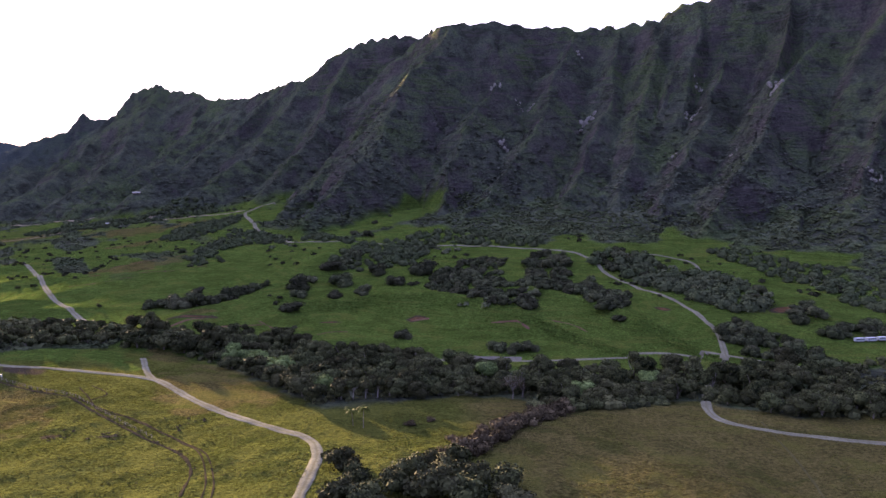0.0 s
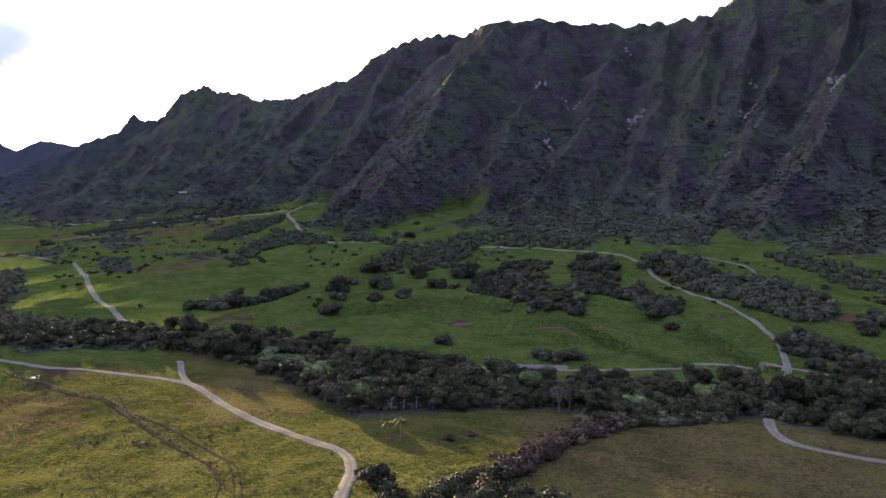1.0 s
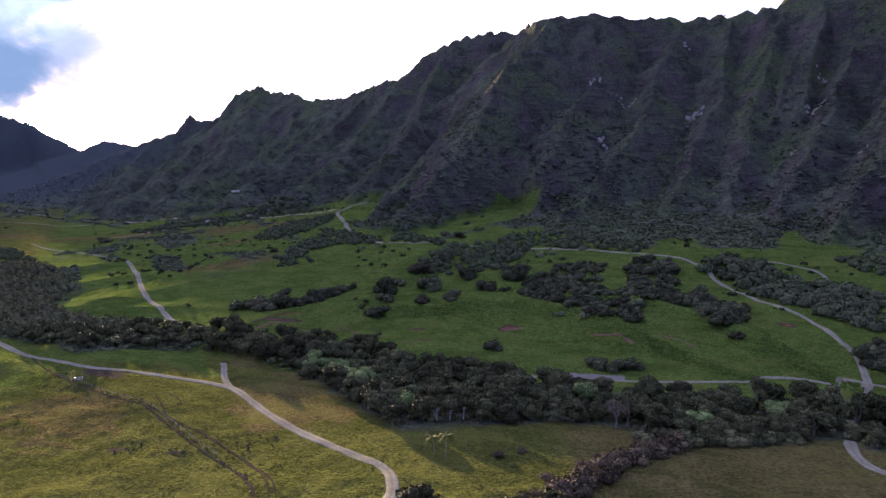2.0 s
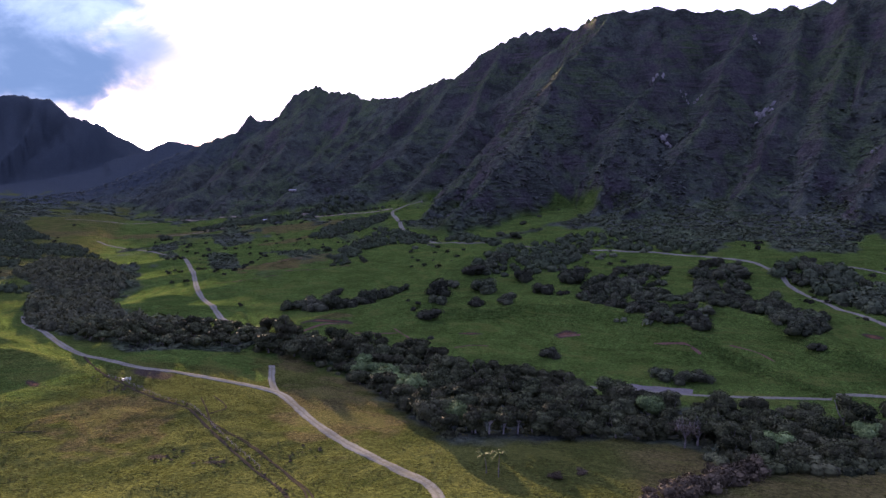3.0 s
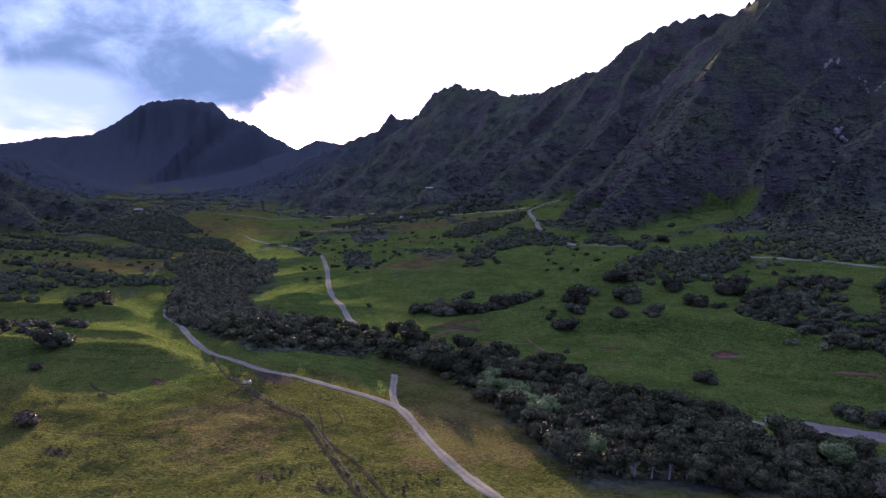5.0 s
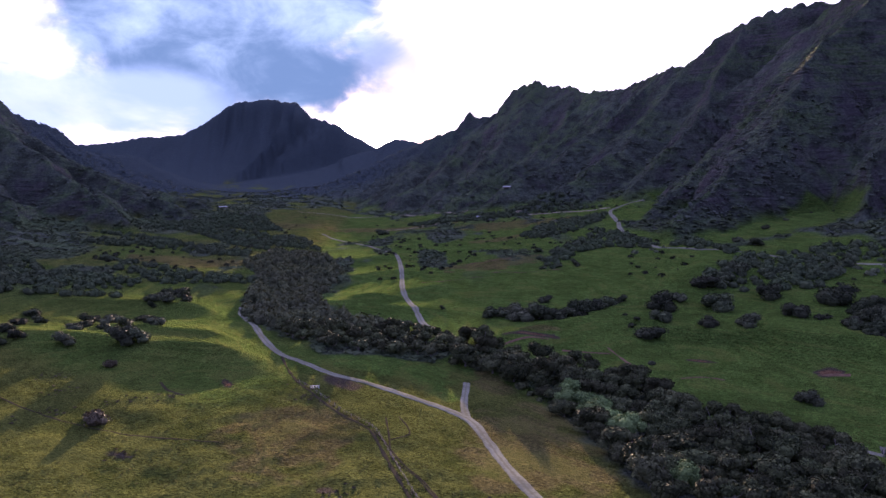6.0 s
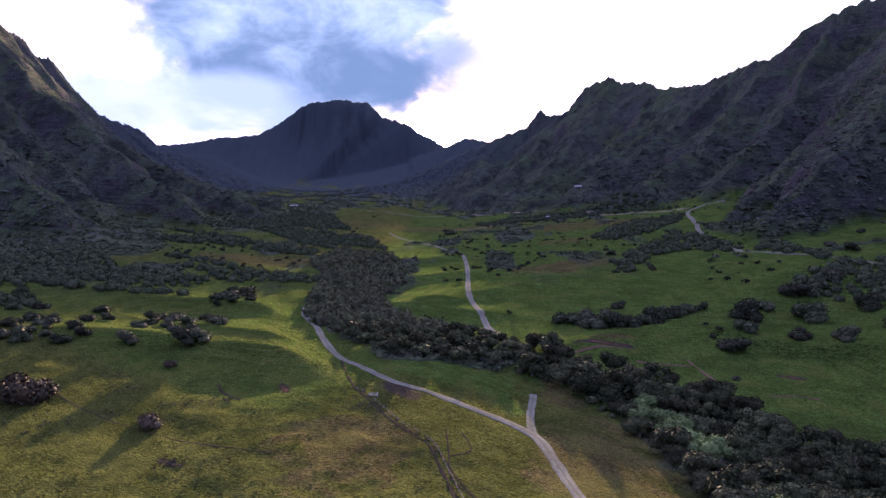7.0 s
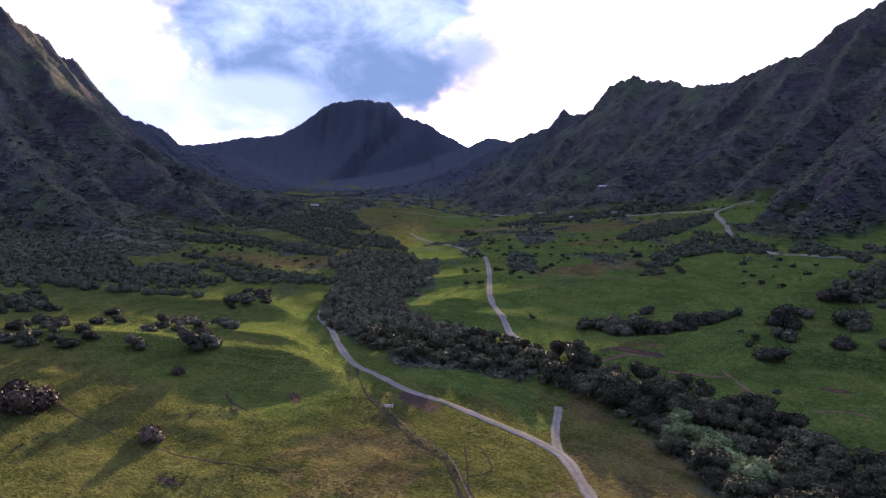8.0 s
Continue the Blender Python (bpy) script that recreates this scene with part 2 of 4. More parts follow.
PALE_LEAF = leaf_material("pale_silver_green_leaves", (0.060, 0.088, 0.030), (0.18, 0.235, 0.080), (0.125, 0.160, 0.056))
DRY_LEAF = leaf_material("brownish_dry_leaves", (0.038, 0.030, 0.018), (0.115, 0.090, 0.050), (0.080, 0.062, 0.036))
GREY_LEAF = leaf_material("grey_green_scrub_leaves", (0.046, 0.056, 0.028), (0.125, 0.140, 0.070), (0.09, 0.095, 0.05))
WOODS = leaf_material("mountain_scrub_leaves", (0.062, 0.073, 0.053), (0.120, 0.136, 0.090), (0.098, 0.094, 0.078), False)
FOOT_WOODS = leaf_material("thorn_scrub_leaves", (0.042, 0.055, 0.028), (0.096, 0.118, 0.054), (0.070, 0.076, 0.042), False)
STREAM_LEAF = leaf_material("stream_wood_leaves", (0.030, 0.035, 0.019), (0.150, 0.156, 0.072), (0.088, 0.086, 0.048), False)
PALM_LEAF = leaf_material("coconut_palm_fronds", (0.022, 0.038, 0.010), (0.110, 0.125, 0.026), (0.06, 0.065, 0.016))
GRASS_TUFT = leaf_material("coarse_grass_tufts", (0.060, 0.062, 0.014), (0.125, 0.118, 0.028), (0.10, 0.085, 0.026), False)
WHITE = plain("white_vehicle_paint", (0.42, 0.42, 0.42), (0.52, 0.52, 0.52), 1.0, 0.0, 0.4)
# tinted bus windows; also the painted shade of the shed doorways
DARK_GLASS_AND_DOORWAY = plain("dark_tinted_glass_and_doorway_shade", (0.015, 0.016, 0.018), (0.025, 0.027, 0.030), 1.0, 0.0, 0.08)
ROOF = plain("dull_pale_metal_roof", (0.22, 0.22, 0.21), (0.30, 0.30, 0.28), 1.0, 0.0, 0.5)
RUBBER = plain("black_rubber", (0.015, 0.015, 0.015), (0.03, 0.03, 0.03), 4.0, 0.01)
POST_WOOD = plain("weathered_fence_wood", (0.16, 0.13, 0.10), (0.30, 0.26, 0.21), 4.0, 0.01)

# ---- the lie of the land ----
def grain(x, y, seed=0):
    """Smooth noise from -1 to 1 on a lattice of unit cells."""
    xi, yi = np.floor(x), np.floor(y)
    u, v = x - xi, y - yi
    u, v = u * u * u * (u * (u * 6 - 15) + 10), v * v * v * (v * (v * 6 - 15) + 10)
    xi, yi = xi.astype(np.int64), yi.astype(np.int64)

    def corner(a, b):
        n = (a * 374761393 + b * 668265263 + seed * 974711) & 0xFFFFFFFF
        n = ((n ^ (n >> 13)) * 1274126177) & 0xFFFFFFFF
        n = ((n ^ (n >> 15)) * 2246822519) & 0xFFFFFFFF
        return ((n ^ (n >> 16)) & 0xFFFFFF) / 8388607.5 - 1

    return (corner(xi, yi) * (1 - u) + corner(xi + 1, yi) * u) * (1 - v) + (corner(xi, yi + 1) * (1 - u) + corner(xi + 1, yi + 1) * u) * v


def rough(x, y, octaves=4, seed=0, keep=0.5):
    total, size = 0.0, 1.0
    for k in range(octaves):
        total = total + size * grain(x * 2**k + 17.3 * k, y * 2**k - 9.1 * k, seed + k)
        size *= keep
    return total


def step(a, b, v):
    t = np.clip((v - a) / (b - a), 0, 1)
    return t * t * (3 - 2 * t)


def along(line, x, y):
    """Distance to a line of points, length along it, side (+1 right of its way) and the third value of its points there."""
    best = np.full(np.shape(x), 1e18)
    s, side, value, gone = np.zeros_like(best), np.ones_like(best), np.zeros_like(best), 0.0
    for a, b in zip(line[:-1], line[1:]):
        dx, dy = b[0] - a[0], b[1] - a[1]
        size = math.hypot(dx, dy)
        t = np.clip(((x - a[0]) * dx + (y - a[1]) * dy) / size**2, 0, 1)
        off = (x - a[0] - t * dx) ** 2 + (y - a[1] - t * dy) ** 2
        nearer = off < best
        best = np.where(nearer, off, best)
        s = np.where(nearer, gone + t * size, s)
        side = np.where(nearer, np.where(dx * (y - a[1]) - dy * (x - a[0]) < 0, 1, -1), side)
        if len(a) > 2:
            value = np.where(nearer, a[2] + t * (b[2] - a[2]), value)
        gone += size
    return np.sqrt(best), s, side, value


STREAM = [(500, 200), (200, 294), (50, 315), (-50, 331), (-137, 369), (-250, 412), (-350, 450), (-425, 575), (-575, 775), (-775, 1075), (-1125, 1625), (-1700, 2300)]
BELT = [(-200, 425), (-172, 418), (-123, 412), (-84, 396), (-58, 372), (-26, 372), (0, 349), (40, 345), (65, 343), (110, 342), (142, 337), (186, 341), (228, 357), (300, 330), (300, 255), (200, 262), (172, 270), (141, 270), (126, 284), (112, 306), (73, 285), (48, 284), (26, 306), (-5, 296), (-55, 282), (-64, 300), (-104, 346), (-128, 368), (-150, 384), (-180, 392)]
BELT_UP = [(-351, 418), (-400, 480), (-455, 540), (-519, 590), (-561, 678), (-507, 700), (-415, 605), (-372, 537), (-357, 495), (-312, 458), (-242, 443), (-205, 428), (-180, 405), (-186, 392), (-219, 380), (-240, 368), (-268, 376), (-305, 398)]
CREST_FAR = [(-1700, 1990, 20), (-1420, 1930, 70), (-1165, 1875, 152), (-1073, 1875, 184), (-989, 1888, 214), (-967, 1900, 249), (-953, 1900, 256), (-927, 1900, 243), (-884, 1888, 242), (-845, 1888, 261), (-812, 1875, 308), (-768, 1875, 322), (-736, 1862, 332), (-702, 1850, 312), (-612, 1775, 297), (-554, 1712, 275), (-446, 1650, 274), (-381, 1600, 283), (-326, 1550, 299), (-288, 1538, 302), (-251, 1538, 335), (-220, 1538, 356), (-159, 1525, 384), (-74, 1500, 384), (60, 1490, 380), (300, 1450, 340)]
CREST_NEAR = [(-60, 1400, 350), (-2, 1244, 352), (83, 1238, 357), (137, 1244, 350), (266, 1238, 347), (327, 1212, 349), (352, 1188, 351), (370, 1175, 364), (407, 1150, 371), (560, 1080, 410), (850, 900, 430), (1300, 600, 430), (1900, 100, 400)]
CREST_LEFT = [(-2300, -300, 400), (-1750, 250, 410), (-1500, 560, 395), (-1476, 699, 389), (-1492, 725, 374), (-1524, 781, 362), (-1541, 811, 349), (-1550, 825, 330), (-1579, 882, 326), (-1595, 915, 290), (-1625, 975, 239), (-1645, 1015, 222), (-1693, 1111, 205), (-1734, 1187, 189), (-1738, 1193, 166), (-1738, 1193, 150), (-1802, 1311, 140), (-1931, 1551, 137), (-2200, 1900, 60)]
CREST_HEAD = [(-4300, 2300, 240), (-3582, 2508, 228), (-3373, 2509, 236), (-3159, 2516, 258), (-2993, 2643, 273), (-2913, 2713, 341), (-2824, 2794, 439), (-2765, 2840, 456), (-2549, 3001, 447), (-2484, 3040, 371), (-2295, 3017, 318), (-2215, 3000, 205), (-2170, 2985, 130), (-2090, 2965, 118), (-2045, 2955, 150), (-1990, 2945, 200), (-1915, 2976, 241), (-1831, 3036, 222), (-1700, 3131, 190), (-1100, 3300, 160)]


# low banks and spurs: crest line, height, width of its right and of its left side
BANKS = [
    ([(-430, 225), (-395, 256), (-372, 284), (-335, 306), (-288, 322), (-262, 332), (-248, 334)], 5.6, 14, 34),
    ([(-370, 335), (-333, 337), (-300, 342), (-280, 352)], 4.4, 9, 26),
    ([(-500, 345), (-414, 396), (-380, 408), (-345, 402)], 4.6, 11, 30),
    ([(-165, 440), (-140, 500), (-120, 570), (-95, 650)], 9.0, 30, 42),
    ([(-35, 482), (0, 475), (30, 455), (50, 430)], 11.0, 13, 50),
    ([(62, 470), (95, 440), (115, 405)], 10.0, 12, 44),
    ([(-330, 470), (-300, 520), (-270, 575)], 2.5, 14, 40),
    ([(-345, 462), (-325, 474), (-305, 484), (-280, 486), (-262, 484)], 2.6, 7, 16),
    ([(-322, 500), (-308, 507), (-296, 506)], 2.4, 6, 9),
    ([(-395, 575), (-378, 588), (-360, 604), (-345, 612)], 2.6, 8, 22),
    ([(-462, 652), (-447, 680), (-430, 702)], 2.6, 9, 26),
    ([(-395, 560), (-350, 590), (-300, 620)], 3.0, 16, 50),
    ([(-470, 640), (-420, 690), (-370, 720)], 3.0, 20, 60),
]


LEVEL_WAY = [(-60, 248), (-118, 303), (-145, 324), (-191, 335), (-235, 344), (-257, 351), (-292, 376), (-372, 440)]


def floor_height(x, y):
    d, s, side, _ = along(STREAM, x, y)
    north = 52 * step(-60, 620, d) ** 1.25 * 1.15 - 0.3
    south = 10 * (1 - np.exp(-d / 60)) + 15 * (1 - np.exp(-np.maximum(d - 110, 0) / 120)) * step(-120, -420, x)
    base = np.where(side > 0, north, np.minimum(south, 90))
    swell = step(15, 120, d)
    clear = step(6, 32, along(LEVEL_WAY, x, y)[0])
    for line, high, right, left in BANKS:
        off, _, hand, _ = along(line, x, y)
        base = base + clear * high * np.exp(-((off / np.where(hand > 0, right, left)) ** 1.15))
    return base + swell * (3.0 * rough(x / 130, y / 130, 3, 5) + np.where(side > 0, 0.9, 0.35) * rough(x / 34, y / 34, 3, 6) + 0.22 * rough(x / 6.5, y / 6.5, 2, 8))


def mountain(line, x, y, base, reach, power, seed, flute):
    """A wall of mountain under a crest line, cut by gullies that run straight down it."""
    d, s, side, top = along(line, x, y)
    bend = s + 20 * rough(s / 130, d / 170, 2, seed + 3) + 6 * rough(s / 50, d / 60, 2, seed + 4)
    reach = reach * (1 + 0.08 * grain(s / 190, d * 0 + seed, seed))
    u = np.clip(d / reach, 0, 1)
    big, mid, small = grain(bend / 58, d / 1500, seed + 7), grain(bend / 24, d / 420, seed + 8), grain(bend / 10, d / 120, seed + 9)
    ribs = 0.75 - 1.7 * np.abs(big) + 0.40 * (0.5 - 1.2 * np.abs(mid)) + 0.14 * small
    lift = np.maximum(top - base, 0)
    h = lift * (1 - u) ** power + flute * lift * ribs * step(0, 0.16, u) * (1 - u) ** 1.3
    h = h + lift * 0.012 * rough(s / 18, d / 30, 3, seed + 12) * step(0.9, 0.3, u)
    return h * step(1.0, 0.9, u)


# spurs that run down from the crests: points with the height of the ridge, and the steepness of its sides
SPURS = [
    ([(-60, 1400, 346), (-65, 1290, 269), (-130, 1180, 173), (-161, 1080, 116), (-205, 930, 62)], 1.06),
    ([(16, 1240, 349), (-50, 1130, 261), (-80, 1030, 181), (-99, 940, 123), (-136, 850, 79), (-160, 790, 52)], 1.03),
    ([(110, 1240, 348), (72, 1120, 236), (40, 1020, 168), (12, 930, 112), (2, 840, 62)], 1.12),
    ([(215, 1238, 342), (158, 1080, 208), (112, 960, 134), (50, 850, 75), (20, 790, 52)], 1.12),
    ([(290, 1225, 342), (258, 1090, 224), (200, 950, 132), (140, 830, 68)], 1.25),
    ([(352, 1185, 346), (315, 1090, 262), (284, 1000, 193), (242, 910, 120), (205, 830, 70)], 1.12),
    ([(430, 1138, 372), (426, 1080, 284), (353, 950, 180), (281, 830, 107), (225, 740, 58)], 1.12),
    ([(500, 1105, 388), (470, 1000, 258), (400, 890, 160), (318, 790, 90)], 1.32),
    ([(560, 1078, 402), (515, 1000, 278), (424, 900, 204), (363, 820, 137), (300, 740, 90), (255, 680, 56)], 1.08),
    ([(640, 1030, 408), (565, 900, 250), (480, 780, 150), (400, 680, 72)], 1.19),
    ([(740, 970, 418), (640, 830, 260), (540, 700, 140), (470, 610, 70)], 1.19),
    ([(-288, 1538, 297), (-340, 1400, 180), (-372, 1250, 103), (-430, 1140, 58)], 0.82),
    ([(-190, 1530, 360), (-215, 1400, 235), (-250, 1270, 140), (-300, 1150, 72)], 0.99),
    ([(-446, 1650, 269), (-455, 1500, 178), (-469, 1380, 130), (-534, 1250, 72)], 0.79),
    ([(-570, 1725, 272), (-575, 1580, 170), (-590, 1440, 110), (-630, 1300, 62)], 0.82),
    ([(-736, 1860, 326), (-705, 1650, 193), (-700, 1450, 96), (-705, 1330, 60)], 0.82),
    ([(-884, 1886, 236), (-850, 1700, 150), (-850, 1540, 90), (-850, 1440, 58)], 0.79),
    ([(-1073, 1872, 178), (-1020, 1720, 118), (-985, 1590, 66)], 0.66),
    ([(-1650, 380, 400), (-1480, 372, 292), (-1300, 360, 212), (-1000, 330, 104), (-820, 310, 48)], 1.02),
    ([(-1560, 480, 396), (-1400, 470, 285), (-1180, 450, 180), (-930, 420, 80), (-820, 405, 44)], 1.1),
    ([(-1500, 570, 388), (-1380, 560, 300), (-1220, 545, 226), (-1000, 515, 128), (-790, 480, 48)], 1.02),
    ([(-1482, 650, 376), (-1340, 640, 262), (-1150, 615, 165), (-930, 585, 72), (-840, 570, 44)], 1.1),
    ([(-1490, 730, 362), (-1390, 715, 300), (-1260, 695, 232), (-1020, 670, 126), (-790, 655, 40)], 1.0),
    ([(-1530, 790, 330), (-1400, 780, 220), (-1180, 765, 126), (-960, 750, 52)], 1.0),
    ([(-1558, 840, 276), (-1450, 838, 218), (-1350, 835, 172), (-1120, 840, 92), (-920, 850, 38)], 0.9),
    ([(-1595, 915, 226), (-1430, 915, 142), (-1220, 920, 66), (-1100, 925, 40)], 0.8),
    ([(-1614, 952, 190), (-1420, 985, 118), (-1220, 1015, 60), (-1080, 1035, 36)], 0.72),
    ([(-1643, 1012, 124), (-1500, 1090, 84), (-1330, 1150, 40)], 0.55),
]


def spur(line, fall, x, y, seed):
    """Height of a ridge with fluted sides."""
    d, s, side, top = along(line, x + 9 * rough(x / 70, y / 70, 2, seed), y + 9 * rough(x / 70, y / 70, 2, seed + 1))
    flute = 1 - 2 * np.abs(grain((s + 0.5 * d) / 36, side * 3.7 + d / 400, seed + 2)) + 0.4 * grain(s / 11, side * 2.3 + d / 160, seed + 3)
    crag = 5 * grain(s / 34, s * 0 + 0.5, seed + 4) * step(0, 60, s)
    return top + crag - fall * d * (1 + 0.16 * grain(s / 60, side * 1.9, seed + 5)) + 12 * flute * step(2, 45, d)


def land(x, y):
    """Height of the ground, and how much of it is mountain side."""
    base = floor_height(x, y)
    rise = np.maximum.reduce([
        mountain(CREST_FAR, x, y, base, np.interp(x, [-900, -300, 0], [560, 500, 420]), 2.8, 20, 0.14),
        mountain(CREST_NEAR, x, y, base, np.interp(x, [-250, 0, 100, 450], [240, 400, 450, 620]), 3.0, 40, 0.16),
        mountain(CREST_LEFT, x, y, base, np.interp(y, [350, 680, 860, 1200], [860, 760, 520, 440]), 2.9, 60, 0.12),
        mountain(CREST_HEAD, x, y, base, 900.0, 1.6, 80, 0.08),
    ])
    for k, (line, fall) in enumerate(SPURS):
        px, py, pz = np.array(line).T
        wide = 0.55 * (pz.max() - 30) / fall
        near = np.flatnonzero((x > px.min() - wide) & (x < px.max() + wide) & (y > py.min() - wide) & (y < py.max() + wide))
        if len(near):
            ridge, body = spur(line, fall, x[near], y[near], 200 + 11 * k) - base[near], rise[near]
            gap = np.abs(ridge - body)
            rise[near] = np.maximum(np.maximum(ridge, body) + 1.5 * np.exp(-gap / 5) * step(3, 12, np.maximum(ridge, body)), 0)
    canopy = 1.5 * rough(x / 11, y / 11, 3, 95) + 1.2 * np.abs(grain(x / 7, y / 7, 96))
    return base + rise + canopy * step(4, 25, rise), rise


def ground(x, y):
    return float(land(np.array([float(x)]), np.array([float(y)]))[0][0])

def inside(poly, x, y):
    hit = np.zeros(np.shape(x), bool)
    for (ax, ay), (bx, by) in zip(poly, poly[1:] + poly[:1]):
        if ay != by:
            hit ^= ((ay > y) != (by > y)) & (x < (bx - ax) * (y - ay) / (by - ay) + ax)
    return hit


# ---- ground: one sheet out to the horizon ----
def ground_sheet():
    radii = [0.0, 0.02, 20.0, 60.0, 110.0, 150.0]
    while radii[-1] < 4700:
        r = radii[-1]
        radii.append(r * (1.0075 if r < 620 else 1.0058 if r < 2250 else 1.012))
    turns = np.concatenate([np.arange(-38, 76, 0.16), np.arange(76, 322, 2.0)])
    r, a = np.meshgrid(np.array(radii[1:]), np.radians(turns), indexing="ij")
    x, y = (-r * np.sin(a)).ravel(), (r * np.cos(a)).ravel()
    z, rise = land(x, y)
    rows, cols = r.shape
    i, j = np.meshgrid(np.arange(rows - 1), np.arange(cols), indexing="ij")
    k = (j + 1) % cols
    quads = np.stack([i * cols + j, i * cols + k, (i + 1) * cols + k, (i + 1) * cols + j], -1).reshape(-1, 4)[:, ::-1]
    me = bpy.data.meshes.new("ground")
    me.vertices.add(len(x))
    me.vertices.foreach_set("co", np.stack([x, y, z], -1).ravel())
    me.loops.add(quads.size)
    me.loops.foreach_set("vertex_index", quads.ravel())
    me.polygons.add(len(quads))
    me.polygons.foreach_set("loop_start", np.arange(0, quads.size, 4))
    me.polygons.foreach_set("use_smooth", np.ones(len(quads), bool))
    me.update(calc_edges=True)
    olive, dry, wood, soil = cover_of(x, y, z, rise)
    layer = me.attributes.new("cover", "FLOAT_COLOR", "POINT")
    layer.data.foreach_set("color", np.stack([olive, dry, wood, soil], -1).ravel())
    # how far the haze-blue forest tint covers the land, growing with distance
    me.attributes.new("hazy_forest", "FLOAT", "POINT").data.foreach_set("value", step(1500, 2100, np.hypot(x, y) - 0.6 * x - 900 + 90 * rough(x / 120, y / 120, 3, 45)))
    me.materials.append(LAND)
    return tagged(new("ground", me), "grassy valley floor and scrub-covered mountain sides", "ground", kind="structure")


def soft_inside(poly, x, y, edge=14.0, seed=3):
    """About 1 inside a polygon and 0 outside, with a wavering border."""
    d = along(poly + poly[:1], x, y)[0]
    d = np.where(inside(poly, x, y), d, -d) + 9 * rough(x / 22, y / 22, 3, seed)
    return step(-edge / 2, edge / 2, d)


def spots_of(spots, x, y, seed):
    """Soft patches from rows of x, y, half length, half width and turn."""
    v = 0.0 * x
    for sx, sy, a, b, turn in spots:
        c, s = math.cos(radians(turn)), math.sin(radians(turn))
        u, w_ = ((x - sx) * c + (y - sy) * s) / a, (-(x - sx) * s + (y - sy) * c) / b
        v = np.maximum(v, step(1.25, 0.55, np.sqrt(u * u + w_ * w_) + 0.35 * rough(x / 9, y / 9, 3, seed)))
    return v


FRESH = [(-226, 388), (-176, 386), (-152, 340), (-190, 344), (-232, 352)]
TAN = [(-148, 372, 26, 9, -42), (-112, 348, 30, 8, -38), (-80, 322, 18, 7, -35), (-183, 281, 26, 14, 30)]
FOOT = [(-234, 900), (-130, 745), (-91, 712), (-51, 775), (-2, 762), (61, 668), (91, 650), (137, 648), (197, 660), (253, 668), (280, 630), (301, 566), (330, 480), (480, 480), (560, 700), (300, 920), (-60, 930), (-200, 960)]
OPEN_SLOPE = [(-138, 766), (-120, 806), (-97, 848), (-72, 886), (-45, 918), (-28, 944), (-8, 908), (0, 868), (-18, 838), (-50, 776), (-80, 745), (-108, 720)]
VALLEY_FLOOR = [(-600, 790), (-700, 850), (-930, 1046), (-1040, 1180), (-1060, 1420), (-766, 1213), (-640, 1085), (-550, 901)]
OPENINGS = [OPEN_SLOPE, VALLEY_FLOOR, [(178, 604), (220, 722), (241, 724), (239, 637), (251, 571), (259, 488), (247, 479), (232, 527), (202, 561)], [(90, 640), (108, 672), (138, 687), (132, 627)], [(270, 622), (306, 620), (338, 583), (316, 545), (286, 556)]]
WEST_SCRUB = [(-559, 322), (-567, 338), (-561, 352), (-578, 394), (-635, 448), (-626, 470), (-672, 532), (-777, 596), (-840, 640), (-1000, 600), (-950, 400), (-800, 250), (-640, 200), (-560, 260)]
BROWN = [(-285, 665, 60, 32, 60), (-410, 1000, 110, 45, 10), (-155, 452, 16, 6, 30), (-640, 1010, 90, 40, 20), (-176, 270, 34, 22, 130), (-360, 860, 60, 30, 40), (-820, 930, 90, 50, 40), (-100, 300, 20, 40, 30), (-560, 560, 60, 24, 40)]
RED = [(-16, 449, 8, 4, 0), (142, 452, 7, 6, 20), (221, 450, 11, 7, 10), (-157, 440, 14, 2.5, 25), (-240, 300, 7, 2, 150), (28, 470, 12, 2.5, -20), (-75, 450, 9, 2, 10)]
DARK = [(-201, 328, 15, 7, 150), (-139, 244, 4, 2, 10), (-119, 243, 4, 2, 10), (-207, 226, 6, 3, 10)]


def wooded(x, y, rise):
    """How far scrub and woods cover the ground."""
    wood = step(2, 14, rise + 5 * rough(x / 60, y / 60, 3, 91) * step(0.5, 6, rise))
    wood = np.maximum(wood, soft_inside(FOOT, x, y, 20, 7))
    patch = grain(x / 60, y / 60, 71) + 0.5 * grain(x / 22, y / 22, 72)
    wood = np.maximum(wood, step(-0.1, 0.35, patch + 0.35 * step(1000, 1500, np.hypot(x, y))) * step(850, 1150, np.hypot(x, y)) * step(-420, -620, x))
    # scrub lies in bands along the valley sides
    u, v = -0.573 * x + 0.819 * y, 0.819 * x + 0.573 * y
    band = grain(u / 150 + 0.4 * grain(x / 90, y / 90, 74), v / 24, 73) + 0.35 * grain(x / 25, y / 25, 75)
    wood = np.maximum(wood, step(0.12, 0.40, band) * step(560, 760, np.hypot(x, y)) * step(-230, -330, x))
    wood = np.maximum(wood, soft_inside(WEST_SCRUB, x, y, 24, 19))
    for poly in (BELT, BELT_UP):
        wood = np.maximum(wood, soft_inside(poly, x, y, 8, 13))
    for poly in OPENINGS:
        wood = wood * (1 - soft_inside(poly, x, y, 10, 11))
    return wood


